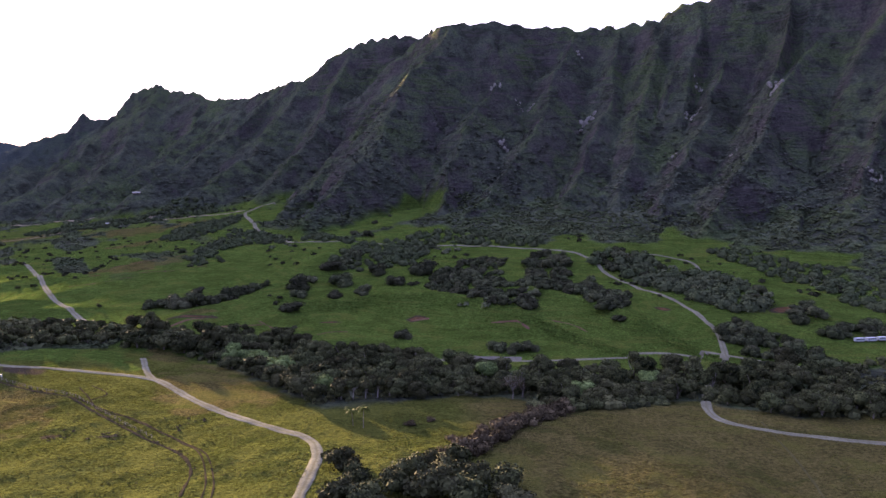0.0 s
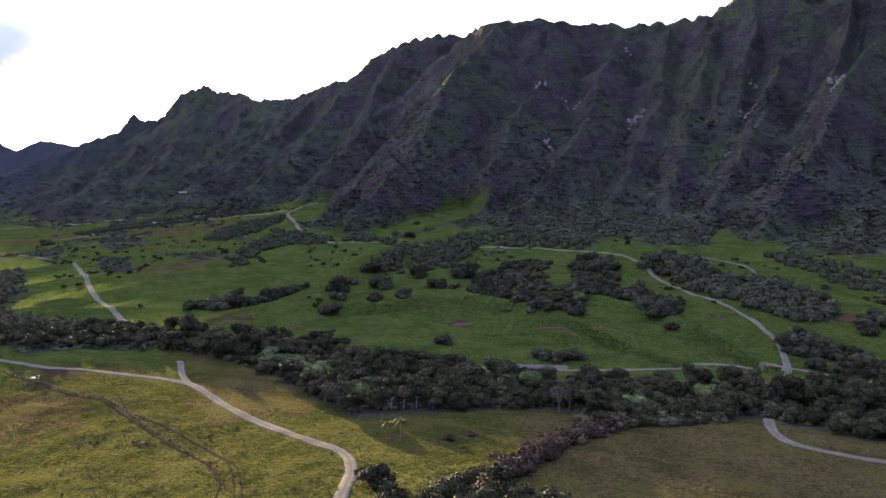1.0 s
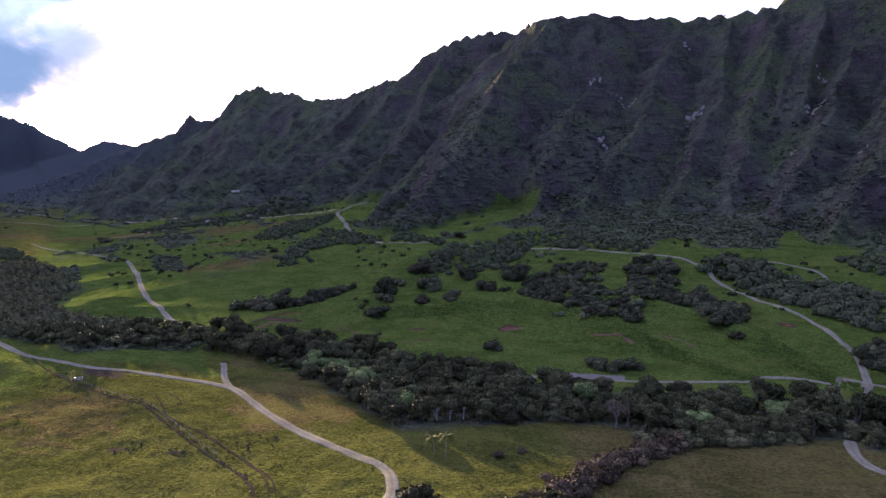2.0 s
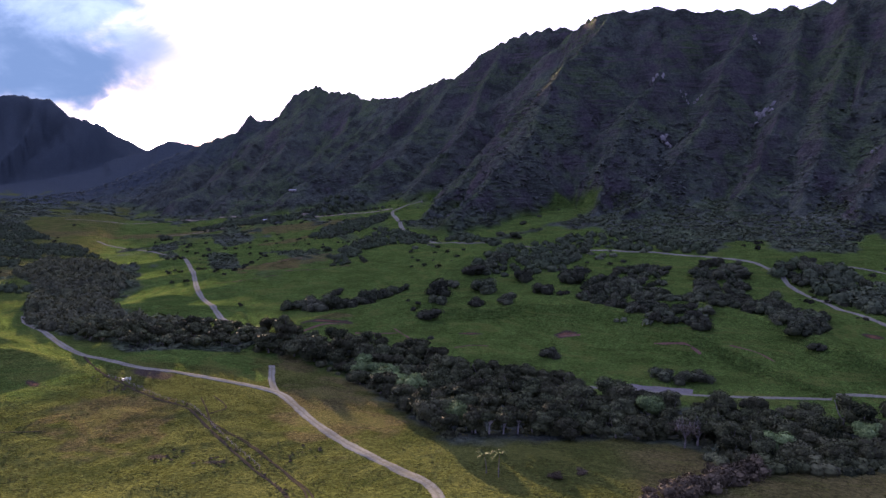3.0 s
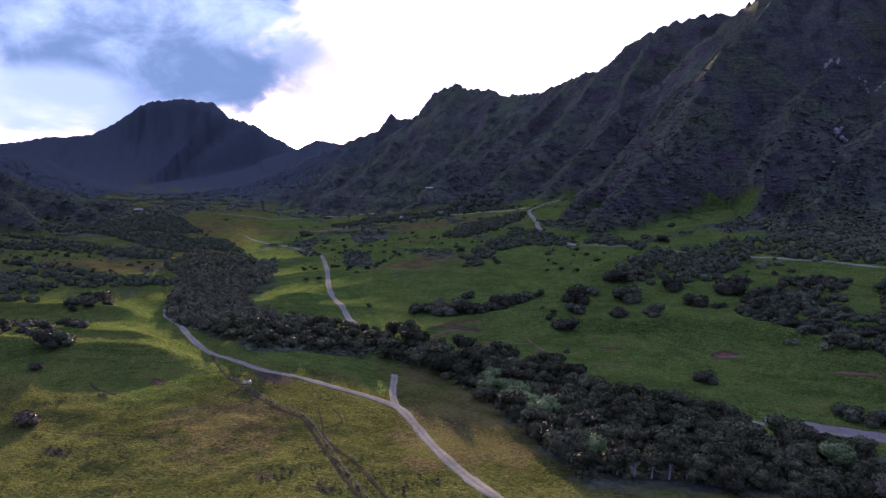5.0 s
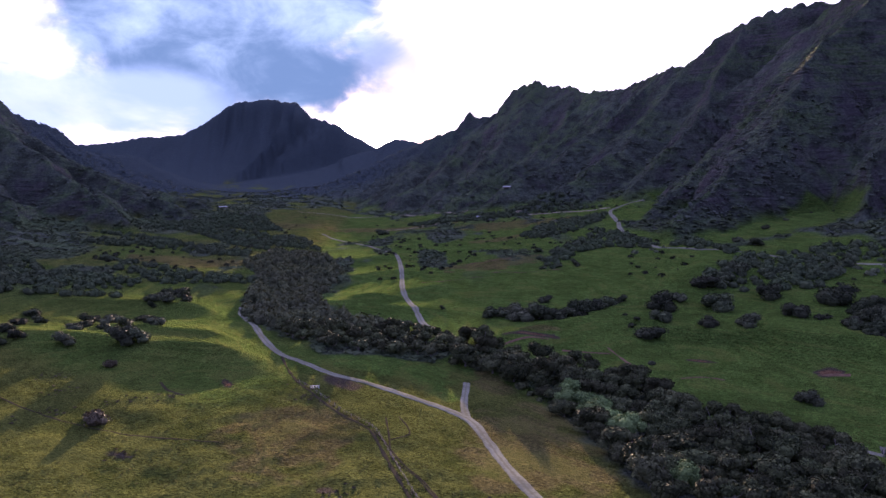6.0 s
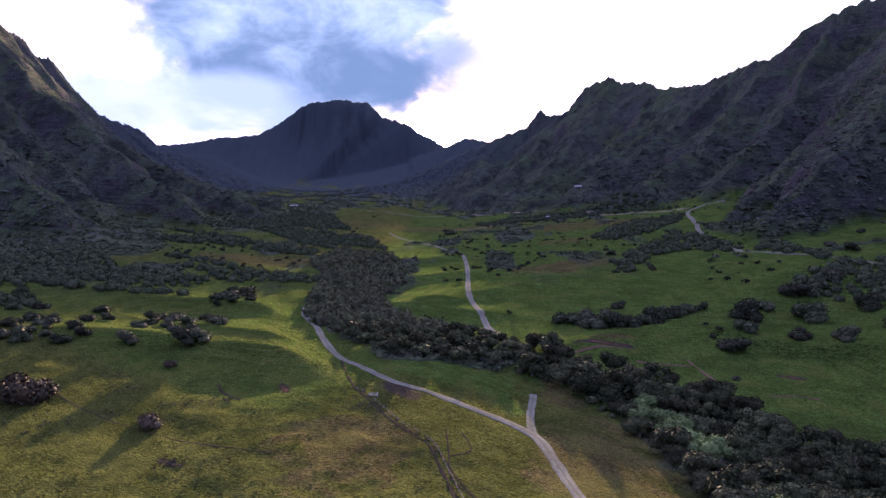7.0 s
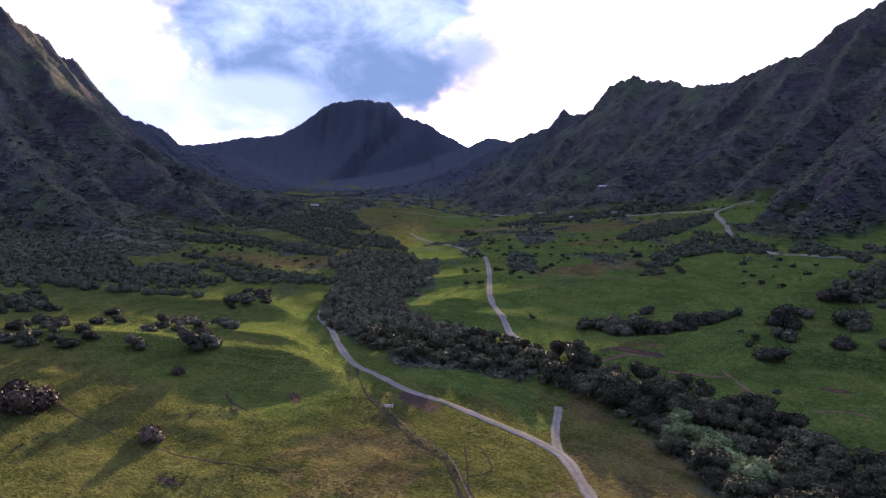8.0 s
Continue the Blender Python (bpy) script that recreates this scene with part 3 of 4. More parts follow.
def cover_of(x, y, z, rise):
    d, s, side, _ = along(STREAM, x, y)
    south = step(12, -12, d * side)
    olive = 0.12 + 0.68 * south + 0.25 * step(450, 800, y) * step(-150, -350, x)
    dry = south * (0.10 + 0.66 * step(-5, 25, x) * step(305, 275, y) + 0.30 * step(-160, -110, x) * step(270, 300, y)) + 0.8 * spots_of(BROWN, x, y, 31)
    # greener by the banks: the tint of their shade put into the grass colour
    olive = olive * (1 - 0.45 * step(-190, -240, x) * step(255, 285, y))
    dry = dry + 0.34 * step(-400, -520, x) * step(380, 460, y)
    fresh = soft_inside(FRESH, x, y, 10, 17)
    olive, dry = olive * (1 - 0.9 * fresh), np.maximum(dry, 0.75 * spots_of(TAN, x, y, 37)) * (1 - fresh)
    wood = wooded(x, y, rise)
    soil = np.maximum(spots_of(RED, x, y, 33), 0.5 * spots_of(DARK, x, y, 35))
    return olive, np.clip(dry, 0, 1), wood, soil


ground_sheet()

# ---- helpers for things ----
def sheet_mesh(name, verts, faces, mat, smooth=False):
    """A mesh from arrays of points and of equal-sized faces."""
    verts, faces = np.asarray(verts, float), np.asarray(faces, np.int64)
    me = bpy.data.meshes.new(name)
    me.vertices.add(len(verts))
    me.vertices.foreach_set("co", verts.ravel())
    me.loops.add(faces.size)
    me.loops.foreach_set("vertex_index", faces.ravel())
    me.polygons.add(len(faces))
    me.polygons.foreach_set("loop_start", np.arange(0, faces.size, faces.shape[1]))
    me.polygons.foreach_set("use_smooth", np.full(len(faces), smooth))
    me.update(calc_edges=True)
    me.materials.append(mat)
    return me


def join(pieces):
    """Several (points, faces) with faces of one size as one."""
    verts, faces, n = [], [], 0
    for v, f in pieces:
        verts.append(v)
        faces.append(np.asarray(f) + n)
        n += len(v)
    return np.concatenate(verts), np.concatenate(faces)


def part(name, me, parent, label=""):
    ob = new(name, me)
    ob.parent = parent
    return tagged(ob, label)


def tube(path, radii, sides=6):
    """A tapered tube along a path of points."""
    path = np.asarray(path, float)
    ways = np.gradient(path, axis=0)
    rings = []
    for p, d, r in zip(path, ways, radii):
        d = d / (np.linalg.norm(d) + 1e-9)
        a = np.cross(d, (0.31, 0.95, 0.05))
        a /= np.linalg.norm(a)
        b = np.cross(d, a)
        turn = np.linspace(0, 2 * np.pi, sides, endpoint=False)[:, None]
        rings.append(p + r * (np.cos(turn) * a + np.sin(turn) * b))
    verts = np.concatenate(rings)
    faces = [[i * sides + j, i * sides + (j + 1) % sides, (i + 1) * sides + (j + 1) % sides, (i + 1) * sides + j] for i in range(len(path) - 1) for j in range(sides)]
    return verts, np.array(faces)


def leaf_cards(rng, centres, outward, size):
    """A bent four-cornered leaf clump at each centre, roughly square to outward."""
    n = len(centres)
    tilt = outward + rng.normal(0, 0.36, (n, 3))
    tilt /= np.linalg.norm(tilt, axis=1, keepdims=True) + 1e-9
    a = np.cross(tilt, rng.normal(0, 1, (n, 3)))
    a /= np.linalg.norm(a, axis=1, keepdims=True) + 1e-9
    b = np.cross(tilt, a)
    s = (size * rng.uniform(0.55, 1.35, n))[:, None]
    k = s * rng.uniform(0.5, 1.0, (n, 1))
    sag = tilt * s * rng.uniform(0.05, 0.5, (n, 1))
    corners = np.stack([centres - a * s - sag, centres - b * k, centres + a * s - sag, centres + b * k], 1)
    return corners.reshape(-1, 3), np.arange(4 * n).reshape(-1, 4)


def ball(centre, radii, sides=7, rings=4):
    """A coarse ball, as four-cornered faces."""
    lat = np.linspace(-np.pi / 2 + 0.15, np.pi / 2 - 0.15, rings + 1)
    lon = np.linspace(0, 2 * np.pi, sides, endpoint=False)
    g, l = np.meshgrid(lat, lon, indexing="ij")
    v = np.stack([np.cos(g) * np.cos(l), np.cos(g) * np.sin(l), np.sin(g)], -1).reshape(-1, 3) * radii + centre
    f = [[i * sides + j, i * sides + (j + 1) % sides, (i + 1) * sides + (j + 1) % sides, (i + 1) * sides + j] for i in range(rings) for j in range(sides)]
    return v, np.array(f)


def crown_mesh(rng, wide, base, high, lobes, leaves, size, mat, low=0.35, core=0.80):
    """Many leaf clumps on an uneven heap of lobes."""
    spots, cores = [], []
    for k in range(lobes):
        turn, out = rng.uniform(0, 2 * np.pi), wide * 0.36 * np.sqrt(rng.uniform(0, 1)) if k else 0
        lift = base + (high - base) * rng.uniform(low, 0.72) * (1 - 0.35 * (out / (wide * 0.36)) ** 2)
        r = wide * rng.uniform(0.17, 0.30)
        c = np.array([out * np.cos(turn), out * np.sin(turn), lift])
        rz = min(r * rng.uniform(0.65, 0.95), (high - lift) * 1.05 + 0.2)
        spots.append((c, np.array([r, r * rng.uniform(0.8, 1.2), rz])))
        cores.append(ball(c, spots[-1][1] * core))
    weight = np.array([s[1][0] ** 2 for s in spots])
    pick = rng.choice(len(spots), leaves, p=weight / weight.sum())
    way = rng.normal(0, 1, (leaves, 3))
    way[:, 2] = np.where(way[:, 2] < -0.4, -way[:, 2], way[:, 2])
    way /= np.linalg.norm(way, axis=1, keepdims=True)
    centre, radii = np.array([s[0] for s in spots])[pick], np.array([s[1] for s in spots])[pick]
    cards = leaf_cards(rng, centre + way * radii * rng.uniform(0.86, 1.08, (leaves, 1)), way, size)
    return sheet_mesh("crown", *join([cards, *cores]), mat)


def make_tree(rng, name, label, category, group, wide, base, high, lobes, leaves, size, mat, bark=BARK, limbs=3, low=0.35, core=0.80):
    """A tree at the origin: trunk, limbs and crown."""
    root = tagged(new(name), label, category, group)
    lean = rng.normal(0, 0.06 * high, 2)
    top = base + (high - base) * 0.45
    foot = max(base, 0.8)
    path = [(0, 0, -0.6), (lean[0] * 0.2, lean[1] * 0.2, foot * 0.5), (lean[0] * 0.6, lean[1] * 0.6, foot), (lean[0], lean[1], top)]
    thick = 0.022 * wide + 0.10
    part("trunk", sheet_mesh("trunk", *tube(path, [thick * 1.5, thick, thick * 0.8, thick * 0.35]), bark, True), root)
    for k in range(limbs):
        turn = 2 * np.pi * (k + rng.uniform(0, 0.6)) / limbs
        out = wide * rng.uniform(0.22, 0.34)
        end = (lean[0] * 0.6 + out * np.cos(turn), lean[1] * 0.6 + out * np.sin(turn), base + (high - base) * rng.uniform(0.35, 0.6))
        mid = (lean[0] * 0.6 + out * 0.5 * np.cos(turn + 0.2), lean[1] * 0.6 + out * 0.5 * np.sin(turn + 0.2), base + (high - base) * 0.15)
        part("limb", sheet_mesh("limb", *tube([(lean[0] * 0.5, lean[1] * 0.5, foot * 0.8), mid, end], [thick * 0.7, thick * 0.5, thick * 0.2], 5), bark, True), root)
    part("crown", crown_mesh(rng, wide, base, high, lobes, leaves, size, mat, low, core), root)
    return root


def spread(rng, poly, gap, most=4000):
    """Points in a polygon, no two nearer than about gap."""
    p = np.array(poly, float)
    lo, hi = p.min(0), p.max(0)
    kept = np.zeros((0, 2))
    for x, y in rng.uniform(lo, hi, (most, 2)):
        if inside(poly, x, y) and (len(kept) == 0 or ((kept - (x, y)) ** 2).sum(1).min() > gap**2):
            kept = np.vstack([kept, (x, y)])
    return kept


def plant(rng, kinds, spots):
    """Set copies of the made trees at (x, y, size) spots; each made tree takes the first spot that falls to it."""
    used = set()
    spots = np.asarray(spots, float)
    z = land(spots[:, 0], spots[:, 1])[0]
    for (x, y, s), h in zip(spots, z):
        ob, wide = kinds[rng.integers(len(kinds))]
        k = s / wide
        m = Matrix.LocRotScale((x, y, h), Euler((0, 0, rng.uniform(0, 6.28))), (k * rng.uniform(0.9, 1.1), k * rng.uniform(0.9, 1.1), k * rng.uniform(0.8, 1.1)))
        if ob in used:
            copy_thing(ob, m)
        else:
            used.add(ob)
            ob.matrix_basis = pose(x, y, h, 0, 0, math.degrees(rng.uniform(0, 6)))
    for ob, _ in kinds:
        if ob not in used:
            for o in (*ob.children_recursive, ob):
                bpy.data.objects.remove(o)


def thicket(rng, name, label, spots, cards, mat, flat=0.8, card=0.42, up=0.4, cores=False):
    """Many leafy clumps as one object: spots of x, y and width."""
    spots = np.asarray(spots, float)
    z = land(spots[:, 0], spots[:, 1])[0]
    n = len(spots)
    way = rng.normal(0, 1, (n, cards, 3))
    way[..., 2] = np.abs(way[..., 2]) * 0.9 - 0.1
    way /= np.linalg.norm(way, axis=2, keepdims=True)
    r = spots[:, None, 2:3] / 2
    lump = 1 + 0.25 * np.sin(way[..., :1] * 5 + spots[:, None, :1]) * np.cos(way[..., 1:2] * 4 + spots[:, None, 1:2])
    centre = np.stack([spots[:, 0], spots[:, 1], z], 1)[:, None] + way * r * lump * (1, 1, flat) * rng.uniform(0.8, 1.1, (n, cards, 1)) + np.array([0, 0, 0.22]) * r
    size = np.repeat(spots[:, 2] * card, cards) * 0.5 * 1.5
    pieces = [leaf_cards(rng, centre.reshape(-1, 3), way.reshape(-1, 3) + (0, 0, up), size)]
    if cores:
        pieces += [ball((x, y, h + 0.11 * wide), wide * 0.41 * np.array([1, 1, flat])) for (x, y, wide), h in zip(spots, z)]
    me = sheet_mesh(name, *join(pieces), mat)
    return tagged(new(name, me), label, "vegetation", kind="stuff")

# ---- roads and tracks ----
def smooth_line(points, pitch=2.0):
    p = np.array(points, float)
    p = np.vstack([2 * p[0] - p[1], p, 2 * p[-1] - p[-2]])
    out = []
    for a, b, c, d in zip(p[:-3], p[1:-2], p[2:-1], p[3:]):
        for t in np.linspace(0, 1, max(2, int(np.linalg.norm(c - b) / pitch)), endpoint=False):
            out.append(0.5 * (2 * b + (c - a) * t + (2 * a - 5 * b + 4 * c - d) * t * t + (3 * b - a - 3 * c + d) * t**3))
    return np.array(out + [p[-2]])


def strip(name, label, points, width, mat, lift=0.18, category="road", ragged=0.12, seed=1):
    """A road or track laid on the ground along a line of points."""
    line = smooth_line(points)
    way = np.gradient(line, axis=0)
    way /= np.linalg.norm(way, axis=1, keepdims=True)
    out = np.stack([-way[:, 1], way[:, 0]], 1)
    across = np.linspace(0, 1, 7)
    s = np.arange(len(line)) * 0.35
    wide = width * (1 + ragged * rough(s, s * 0 + seed, 3, seed))
    xy = line[:, None] + out[:, None] * ((across[None] - 0.5) * wide[:, None])[..., None]
    z = land(xy[..., 0].ravel(), xy[..., 1].ravel())[0].reshape(xy.shape[:2])
    z = z + lift - 0.35 * (np.abs(across - 0.5) > 0.45)
    n, m = z.shape
    i, j = np.meshgrid(np.arange(n - 1), np.arange(m - 1), indexing="ij")
    faces = np.stack([i * m + j, (i + 1) * m + j, (i + 1) * m + j + 1, i * m + j + 1], -1).reshape(-1, 4)[:, ::-1]
    me = sheet_mesh(name, np.concatenate([xy, z[..., None]], -1).reshape(-1, 3), faces, mat, True)
    me.attributes.new("across", "FLOAT", "POINT").data.foreach_set("value", np.tile(across, n))
    return tagged(new(name, me), label, category, kind="structure")


strip("road", "pale dirt road bending through the grazing fields", [(-30, 120), (-38, 160), (-40, 187), (-40, 204), (-41, 222), (-47, 237), (-60, 248), (-85, 268.5), (-101, 284), (-118, 303), (-131, 317), (-145, 324), (-168, 330), (-191, 335), (-212, 337), (-235, 344), (-257, 351), (-292, 376), (-322, 400), (-352, 420), (-372, 440)], 4.7, ROAD)
strip("road_branch", "short dirt spur towards the stream crossing", [(-131, 316), (-138, 325), (-146, 339), (-154, 356), (-159, 366)], 3.8, ROAD, 0.16)
strip("road_east", "pale dirt road entering the trees", [(230, 214), (190, 226), (154, 237), (138, 243), (123, 249), (110, 259), (107, 271), (112, 292), (126, 325), (142, 350), (148, 364)], 4.6, ROAD)
strip("road_climbing", "pale dirt road climbing the pasture", [(147, 358), (157, 396), (162, 437), (160, 475), (149, 504), (138, 541), (129, 562), (126, 589), (113, 617), (88, 631), (54, 646), (-4, 668), (-84, 691), (-153, 719)], 4.2, ROAD, 0.2)
strip("road_hairpin", "pale dirt road winding up the slope", [(-153, 719), (-180, 765), (-205, 815), (-228, 860), (-240, 895), (-268, 970), (-290, 1035), (-289, 1072), (-265, 1116)], 5.5, ROAD, 0.3)
strip("road_stream", "pale gravel road beside the stream trees", [(-20, 372), (1, 366), (20, 366), (58, 365), (90, 367), (121, 370), (148, 362), (172, 348), (200, 338)], 3.0, ROAD)
strip("road_valley", "pale dirt road running up the valley", [(-205, 428), (-221, 444), (-236, 456), (-254, 478), (-272, 498), (-300, 532), (-345, 600), (-412, 696), (-480, 765), (-545, 815), (-606, 852), (-680, 905)], 4.6, ROAD, 0.22)
strip("road_upper", "narrow dirt track on the far pasture", [(150, 606), (168, 603), (190, 596), (205, 582), (205, 562), (197, 544)], 3.4, ROAD, 0.22)
strip("track_brown", "brown dirt track along the valley side", [(-640, 1000), (-571, 1040), (-555, 1080), (-492, 1110), (-423, 1092), (-355, 1084), (-300, 1075)], 6.0, TRACK, 0.4)
strip("track_pasture", "pale dirt track crossing the far pasture", [(-500, 596), (-514, 611), (-547, 648), (-574, 682), (-634, 730), (-679, 760)], 4.0, TRACK, 0.25)
strip("track_slope", "dirt track across the lower mountain slope", [(-980, 1200), (-860, 1230), (-740, 1240), (-600, 1215)], 6.0, TRACK, 0.5)
strip("ditch", "dark eroded ditch across the field", [(-250, 346), (-237, 334), (-218, 319), (-200, 309), (-177, 297), (-159, 290), (-143, 276), (-123, 257), (-104, 240), (-88, 226), (-78, 210), (-74, 190)], 1.5, MUD, 0.1, "ditch", 0.5, 3)
for k, line in enumerate(([(-160, 303), (-150, 290), (-136, 272), (-121, 263), (-103, 248), (-90, 236), (-80, 224), (-70, 200), (-66, 180)], [(-157, 290), (-147, 283), (-131, 270), (-117, 261), (-100, 246), (-87, 234), (-77, 222), (-67, 198), (-63, 178)], [(-146, 285), (-143, 292), (-148, 299), (-156, 306)])):
    strip("tyre_track", "dark wheel rut pressed into the grass", line, 0.8, MUD, 0.08, "tyre track", 0.4, 5 + k)
strip("tyre_track", "worn trace through the near field", [(122, 262), (118, 240), (114, 215), (108, 190)], 0.9, TRAMPLED, 0.07, "tyre track", 0.4, 9)
strip("cattle_path", "narrow worn path across the field", [(-300, 236), (-285, 235), (-250, 235), (-215, 240), (-190, 252)], 0.9, MUD, 0.06, "path", 0.4, 11)
strip("cattle_path", "short bare bank in the grass", [(-262, 285), (-250, 279), (-238, 277)], 1.6, MUD, 0.06, "path", 0.4, 12)
strip("gravel_yard", "pale grey gravel yard beside the stream", [(0, 370), (16, 371), (30, 371), (42, 369)], 9.0, GRAVEL, 0.16, "gravel", 0.3, 13)

# bare, slumped banks of earth on the pasture
for k, (line, wide) in enumerate((([(-137, 429), (-124, 435), (-115, 441)], 2.2), ([(-119, 449), (-108, 436), (-100, 427)], 1.8), ([(-169, 419), (-162, 429), (-156, 436), (-148, 439)], 2.6), ([(-22, 446), (-9, 447)], 3.0), ([(30, 432), (44, 426), (52, 418)], 1.6), ([(-76, 418), (-66, 424), (-58, 423)], 1.4), ([(66, 420), (78, 414), (84, 404)], 1.4), ([(-265, 610), (-240, 622), (-215, 640)], 2.4), ([(-300, 560), (-280, 572), (-262, 590)], 2.0), ([(-320, 650), (-300, 668), (-282, 690)], 2.2))):
    strip("earth_scar", "reddish bare earth where the turf has slumped", line, wide, SCAR, 0.1, "earth bank", 0.6, 20 + k)
# ---- trees ----
rng = np.random.default_rng(7)

belt_kinds = [(make_tree(rng, "tree", "dark evergreen tree with a dense uneven crown", "tree", "trees along the stream", w, b, h, l, 1300, 0.39, LEAF, BARK, 3, 0.22, 0.76), w) for w, b, h, l in ((11, 1.6, 9.5, 11), (13, 1.8, 10.5, 14), (9.5, 1.8, 10.5, 9), (12, 1.4, 8.0, 12), (10, 2.4, 11.0, 9))]
spots = [(x, y, rng.uniform(8.5, 13.5)) for x, y in spread(rng, BELT, 7.5, 9000)]
pale_at = [(-112, 373), (-104, 362), (-96, 349), (-88, 345), (-110, 362), (-83, 337), (-94, 356), (-52, 300), (-78, 338), (20, 330), (60, 300), (96, 318)]
spots = [s for s in spots if all((s[0] - a) ** 2 + (s[1] - b) ** 2 > 30 for a, b in pale_at)]
near = [s for s in spots if s[0] < 190][:290]
plant(rng, belt_kinds, near)
pale_kinds = [(make_tree(rng, "tree", "pale silver-green tree rising from the dark belt", "tree", "pale trees along the stream", w, 2.2, h, 12, 1300, 0.40, PALE_LEAF, PALE_BARK, 3, 0.25), w) for w, h in ((10, 9), (12, 10))]
plant(rng, pale_kinds, [(x, y, rng.uniform(9, 12.5)) for x, y in pale_at])

# round thorn trees on the pasture
shrub_kinds = [(make_tree(rng, "thorn_tree", "low rounded thorn tree with dark foliage on the pasture", "tree", "thorn trees on the pasture", w, -0.4, h, l, 1000, 0.40, SHRUB, BARK, 2, 0.18, 0.74), w) for w, h, l in ((12, 7.0, 13), (14, 7.5, 16), (10, 6.5, 11), (11, 5.5, 12))]
MEADOW = [(-24, 410, 16), (31, 388, 13), (39, 383, 16), (47, 386, 12), (-57, 500, 13), (-78, 502, 16), (-35, 531, 18), (-55, 578, 18), (-17, 565, 23), (-81, 548, 21), (-94, 584, 19), (-84, 606, 22), (-78, 628, 18), (-105, 480, 15), (-110, 532, 18), (-105, 554, 11), (-93, 434, 4)]
ROW = [(-201, 481, 14), (-191, 481, 14), (-179, 475, 17), (-170, 481, 17), (-159, 483, 14), (-187, 533, 10), (-155, 502, 14), (-148, 513, 14), (-142, 525, 13), (-134, 530, 8), (-196, 488, 13), (-185, 484, 14), (-175, 486, 14), (-165, 489, 13), (-157, 494, 13), (-152, 508, 12), (-145, 519, 11)]
LONE = [(-266, 717, 10), (-206, 653, 7), (-231, 641, 7), (-221, 650, 7), (-241, 488, 4), (-154, 647, 4), (-585, 922, 17), (-93, 739, 10), (-77, 720, 12), (-336, 290, 11), (-318, 308, 13), (-313, 314, 12), (-416, 410, 12), (-432, 439, 12), (-210, 658, 8), (-104, 506, 15), (-78, 808, 9), (-64, 854, 6), (-112, 858, 7)]
GROVES = [
    [(-472, 286), (-495, 314), (-442, 303), (-445, 275)],
    [(-397, 301), (-431, 330), (-398, 325)],
    [(-382, 251), (-420, 282), (-386, 291), (-349, 280), (-361, 264)],
    [(-366, 308), (-403, 348), (-374, 366), (-335, 343), (-343, 311)],
    [(-400, 385), (-445, 437), (-429, 444), (-389, 407)],
    [(-10, 507), (-7, 551), (14, 604), (53, 610), (44, 559), (45, 511), (69, 472), (60, 440), (43, 436), (20, 465)],
    [(61, 532), (68, 579), (82, 613), (108, 604), (102, 567), (89, 523), (114, 522), (107, 494), (126, 480), (104, 410), (98, 423), (94, 459), (77, 475), (72, 516)],
    [(216, 393), (235, 409), (264, 412), (264, 397), (240, 394)],
    [(222, 446), (243, 458), (228, 422), (210, 413)],
    [(156, 398), (177, 423), (192, 382), (194, 346), (174, 347), (161, 362), (157, 384)],
    [(122, 585), (135, 611), (163, 606), (173, 574), (185, 552), (209, 546), (227, 496), (206, 445), (185, 451), (167, 487), (154, 521), (137, 556)],
]
spots = MEADOW + ROW + LONE
for k, grove in enumerate(GROVES):
    left = k < 5
    spots = spots + [(x, y, rng.uniform(6, 11) if left else rng.uniform(7.5, 14)) for x, y in spread(rng, grove, 10.0 if left else 8.2, 1500)]
plant(rng, shrub_kinds, spots[:296])
rest = spots[296:]

spots = [(x, y, rng.uniform(3.0, 6.5)) for x, y in spread(rng, BELT, 5.2, 9000)]
thicket(rng, "undergrowth", "dense leafy undergrowth between the stream trees", spots, 34, LEAF, 0.8, 0.24, 0.3, True)

# woods that are too many to count
FAR_GROVES = [
    [(-56, 618), (-56, 690), (-18, 735), (41, 718), (92, 655), (90, 640), (-6, 675), (-23, 620)],
    [(-150, 730), (-143, 765), (-79, 680), (-15, 655), (-23, 604), (-46, 590), (-75, 580), (-103, 592), (-88, 637), (-73, 668)],
    [(232, 614), (247, 552), (266, 502), (271, 442), (276, 434), (318, 502), (308, 549), (273, 590), (259, 638)],
    [(-223, 640), (-225, 703), (-207, 736), (-171, 725), (-153, 734), (-226, 830), (-255, 864), (-250, 798), (-252, 685)],
    [(-340, 848), (-356, 965), (-288, 1008), (-270, 920), (-275, 856), (-302, 826)],
    [(-565, 389), (-512, 417), (-498, 447), (-474, 429), (-492, 383), (-534, 369)],
    [(-557, 477), (-498, 501), (-443, 520), (-430, 507), (-471, 463)],
    [(-730, 554), (-715, 647), (-576, 650), (-551, 626), (-649, 596), (-717, 546)],
    [(-768, 725), (-726, 807), (-631, 815), (-554, 746), (-618, 718), (-715, 716)],
    [(-640, 352), (-643, 444), (-555, 415), (-515, 344), (-530, 309)],
    [(-794, 691), (-981, 1003), (-834, 1147), (-732, 932), (-756, 793)],
    [(-677, 1080), (-567, 1165), (-464, 1150), (-378, 1151), (-324, 1107), (-433, 1090), (-587, 1040)],
]
spots = np.array([(x, y, rng.uniform(6.5, 10.5)) for x, y in spread(rng, BELT_UP, 7.0, 9000)])
order = np.argsort(np.hypot(spots[:, 0], spots[:, 1]))
up_kinds = [(make_tree(rng, "tree", "rounded dark tree in the woods beside the dirt road", "tree", "trees up the stream", w, 1.2, h, l, 480, 0.56, LEAF, BARK, 2, 0.25), w) for w, h, l in ((10, 8.5, 9), (11.5, 9.5, 10), (9, 9.5, 8))]
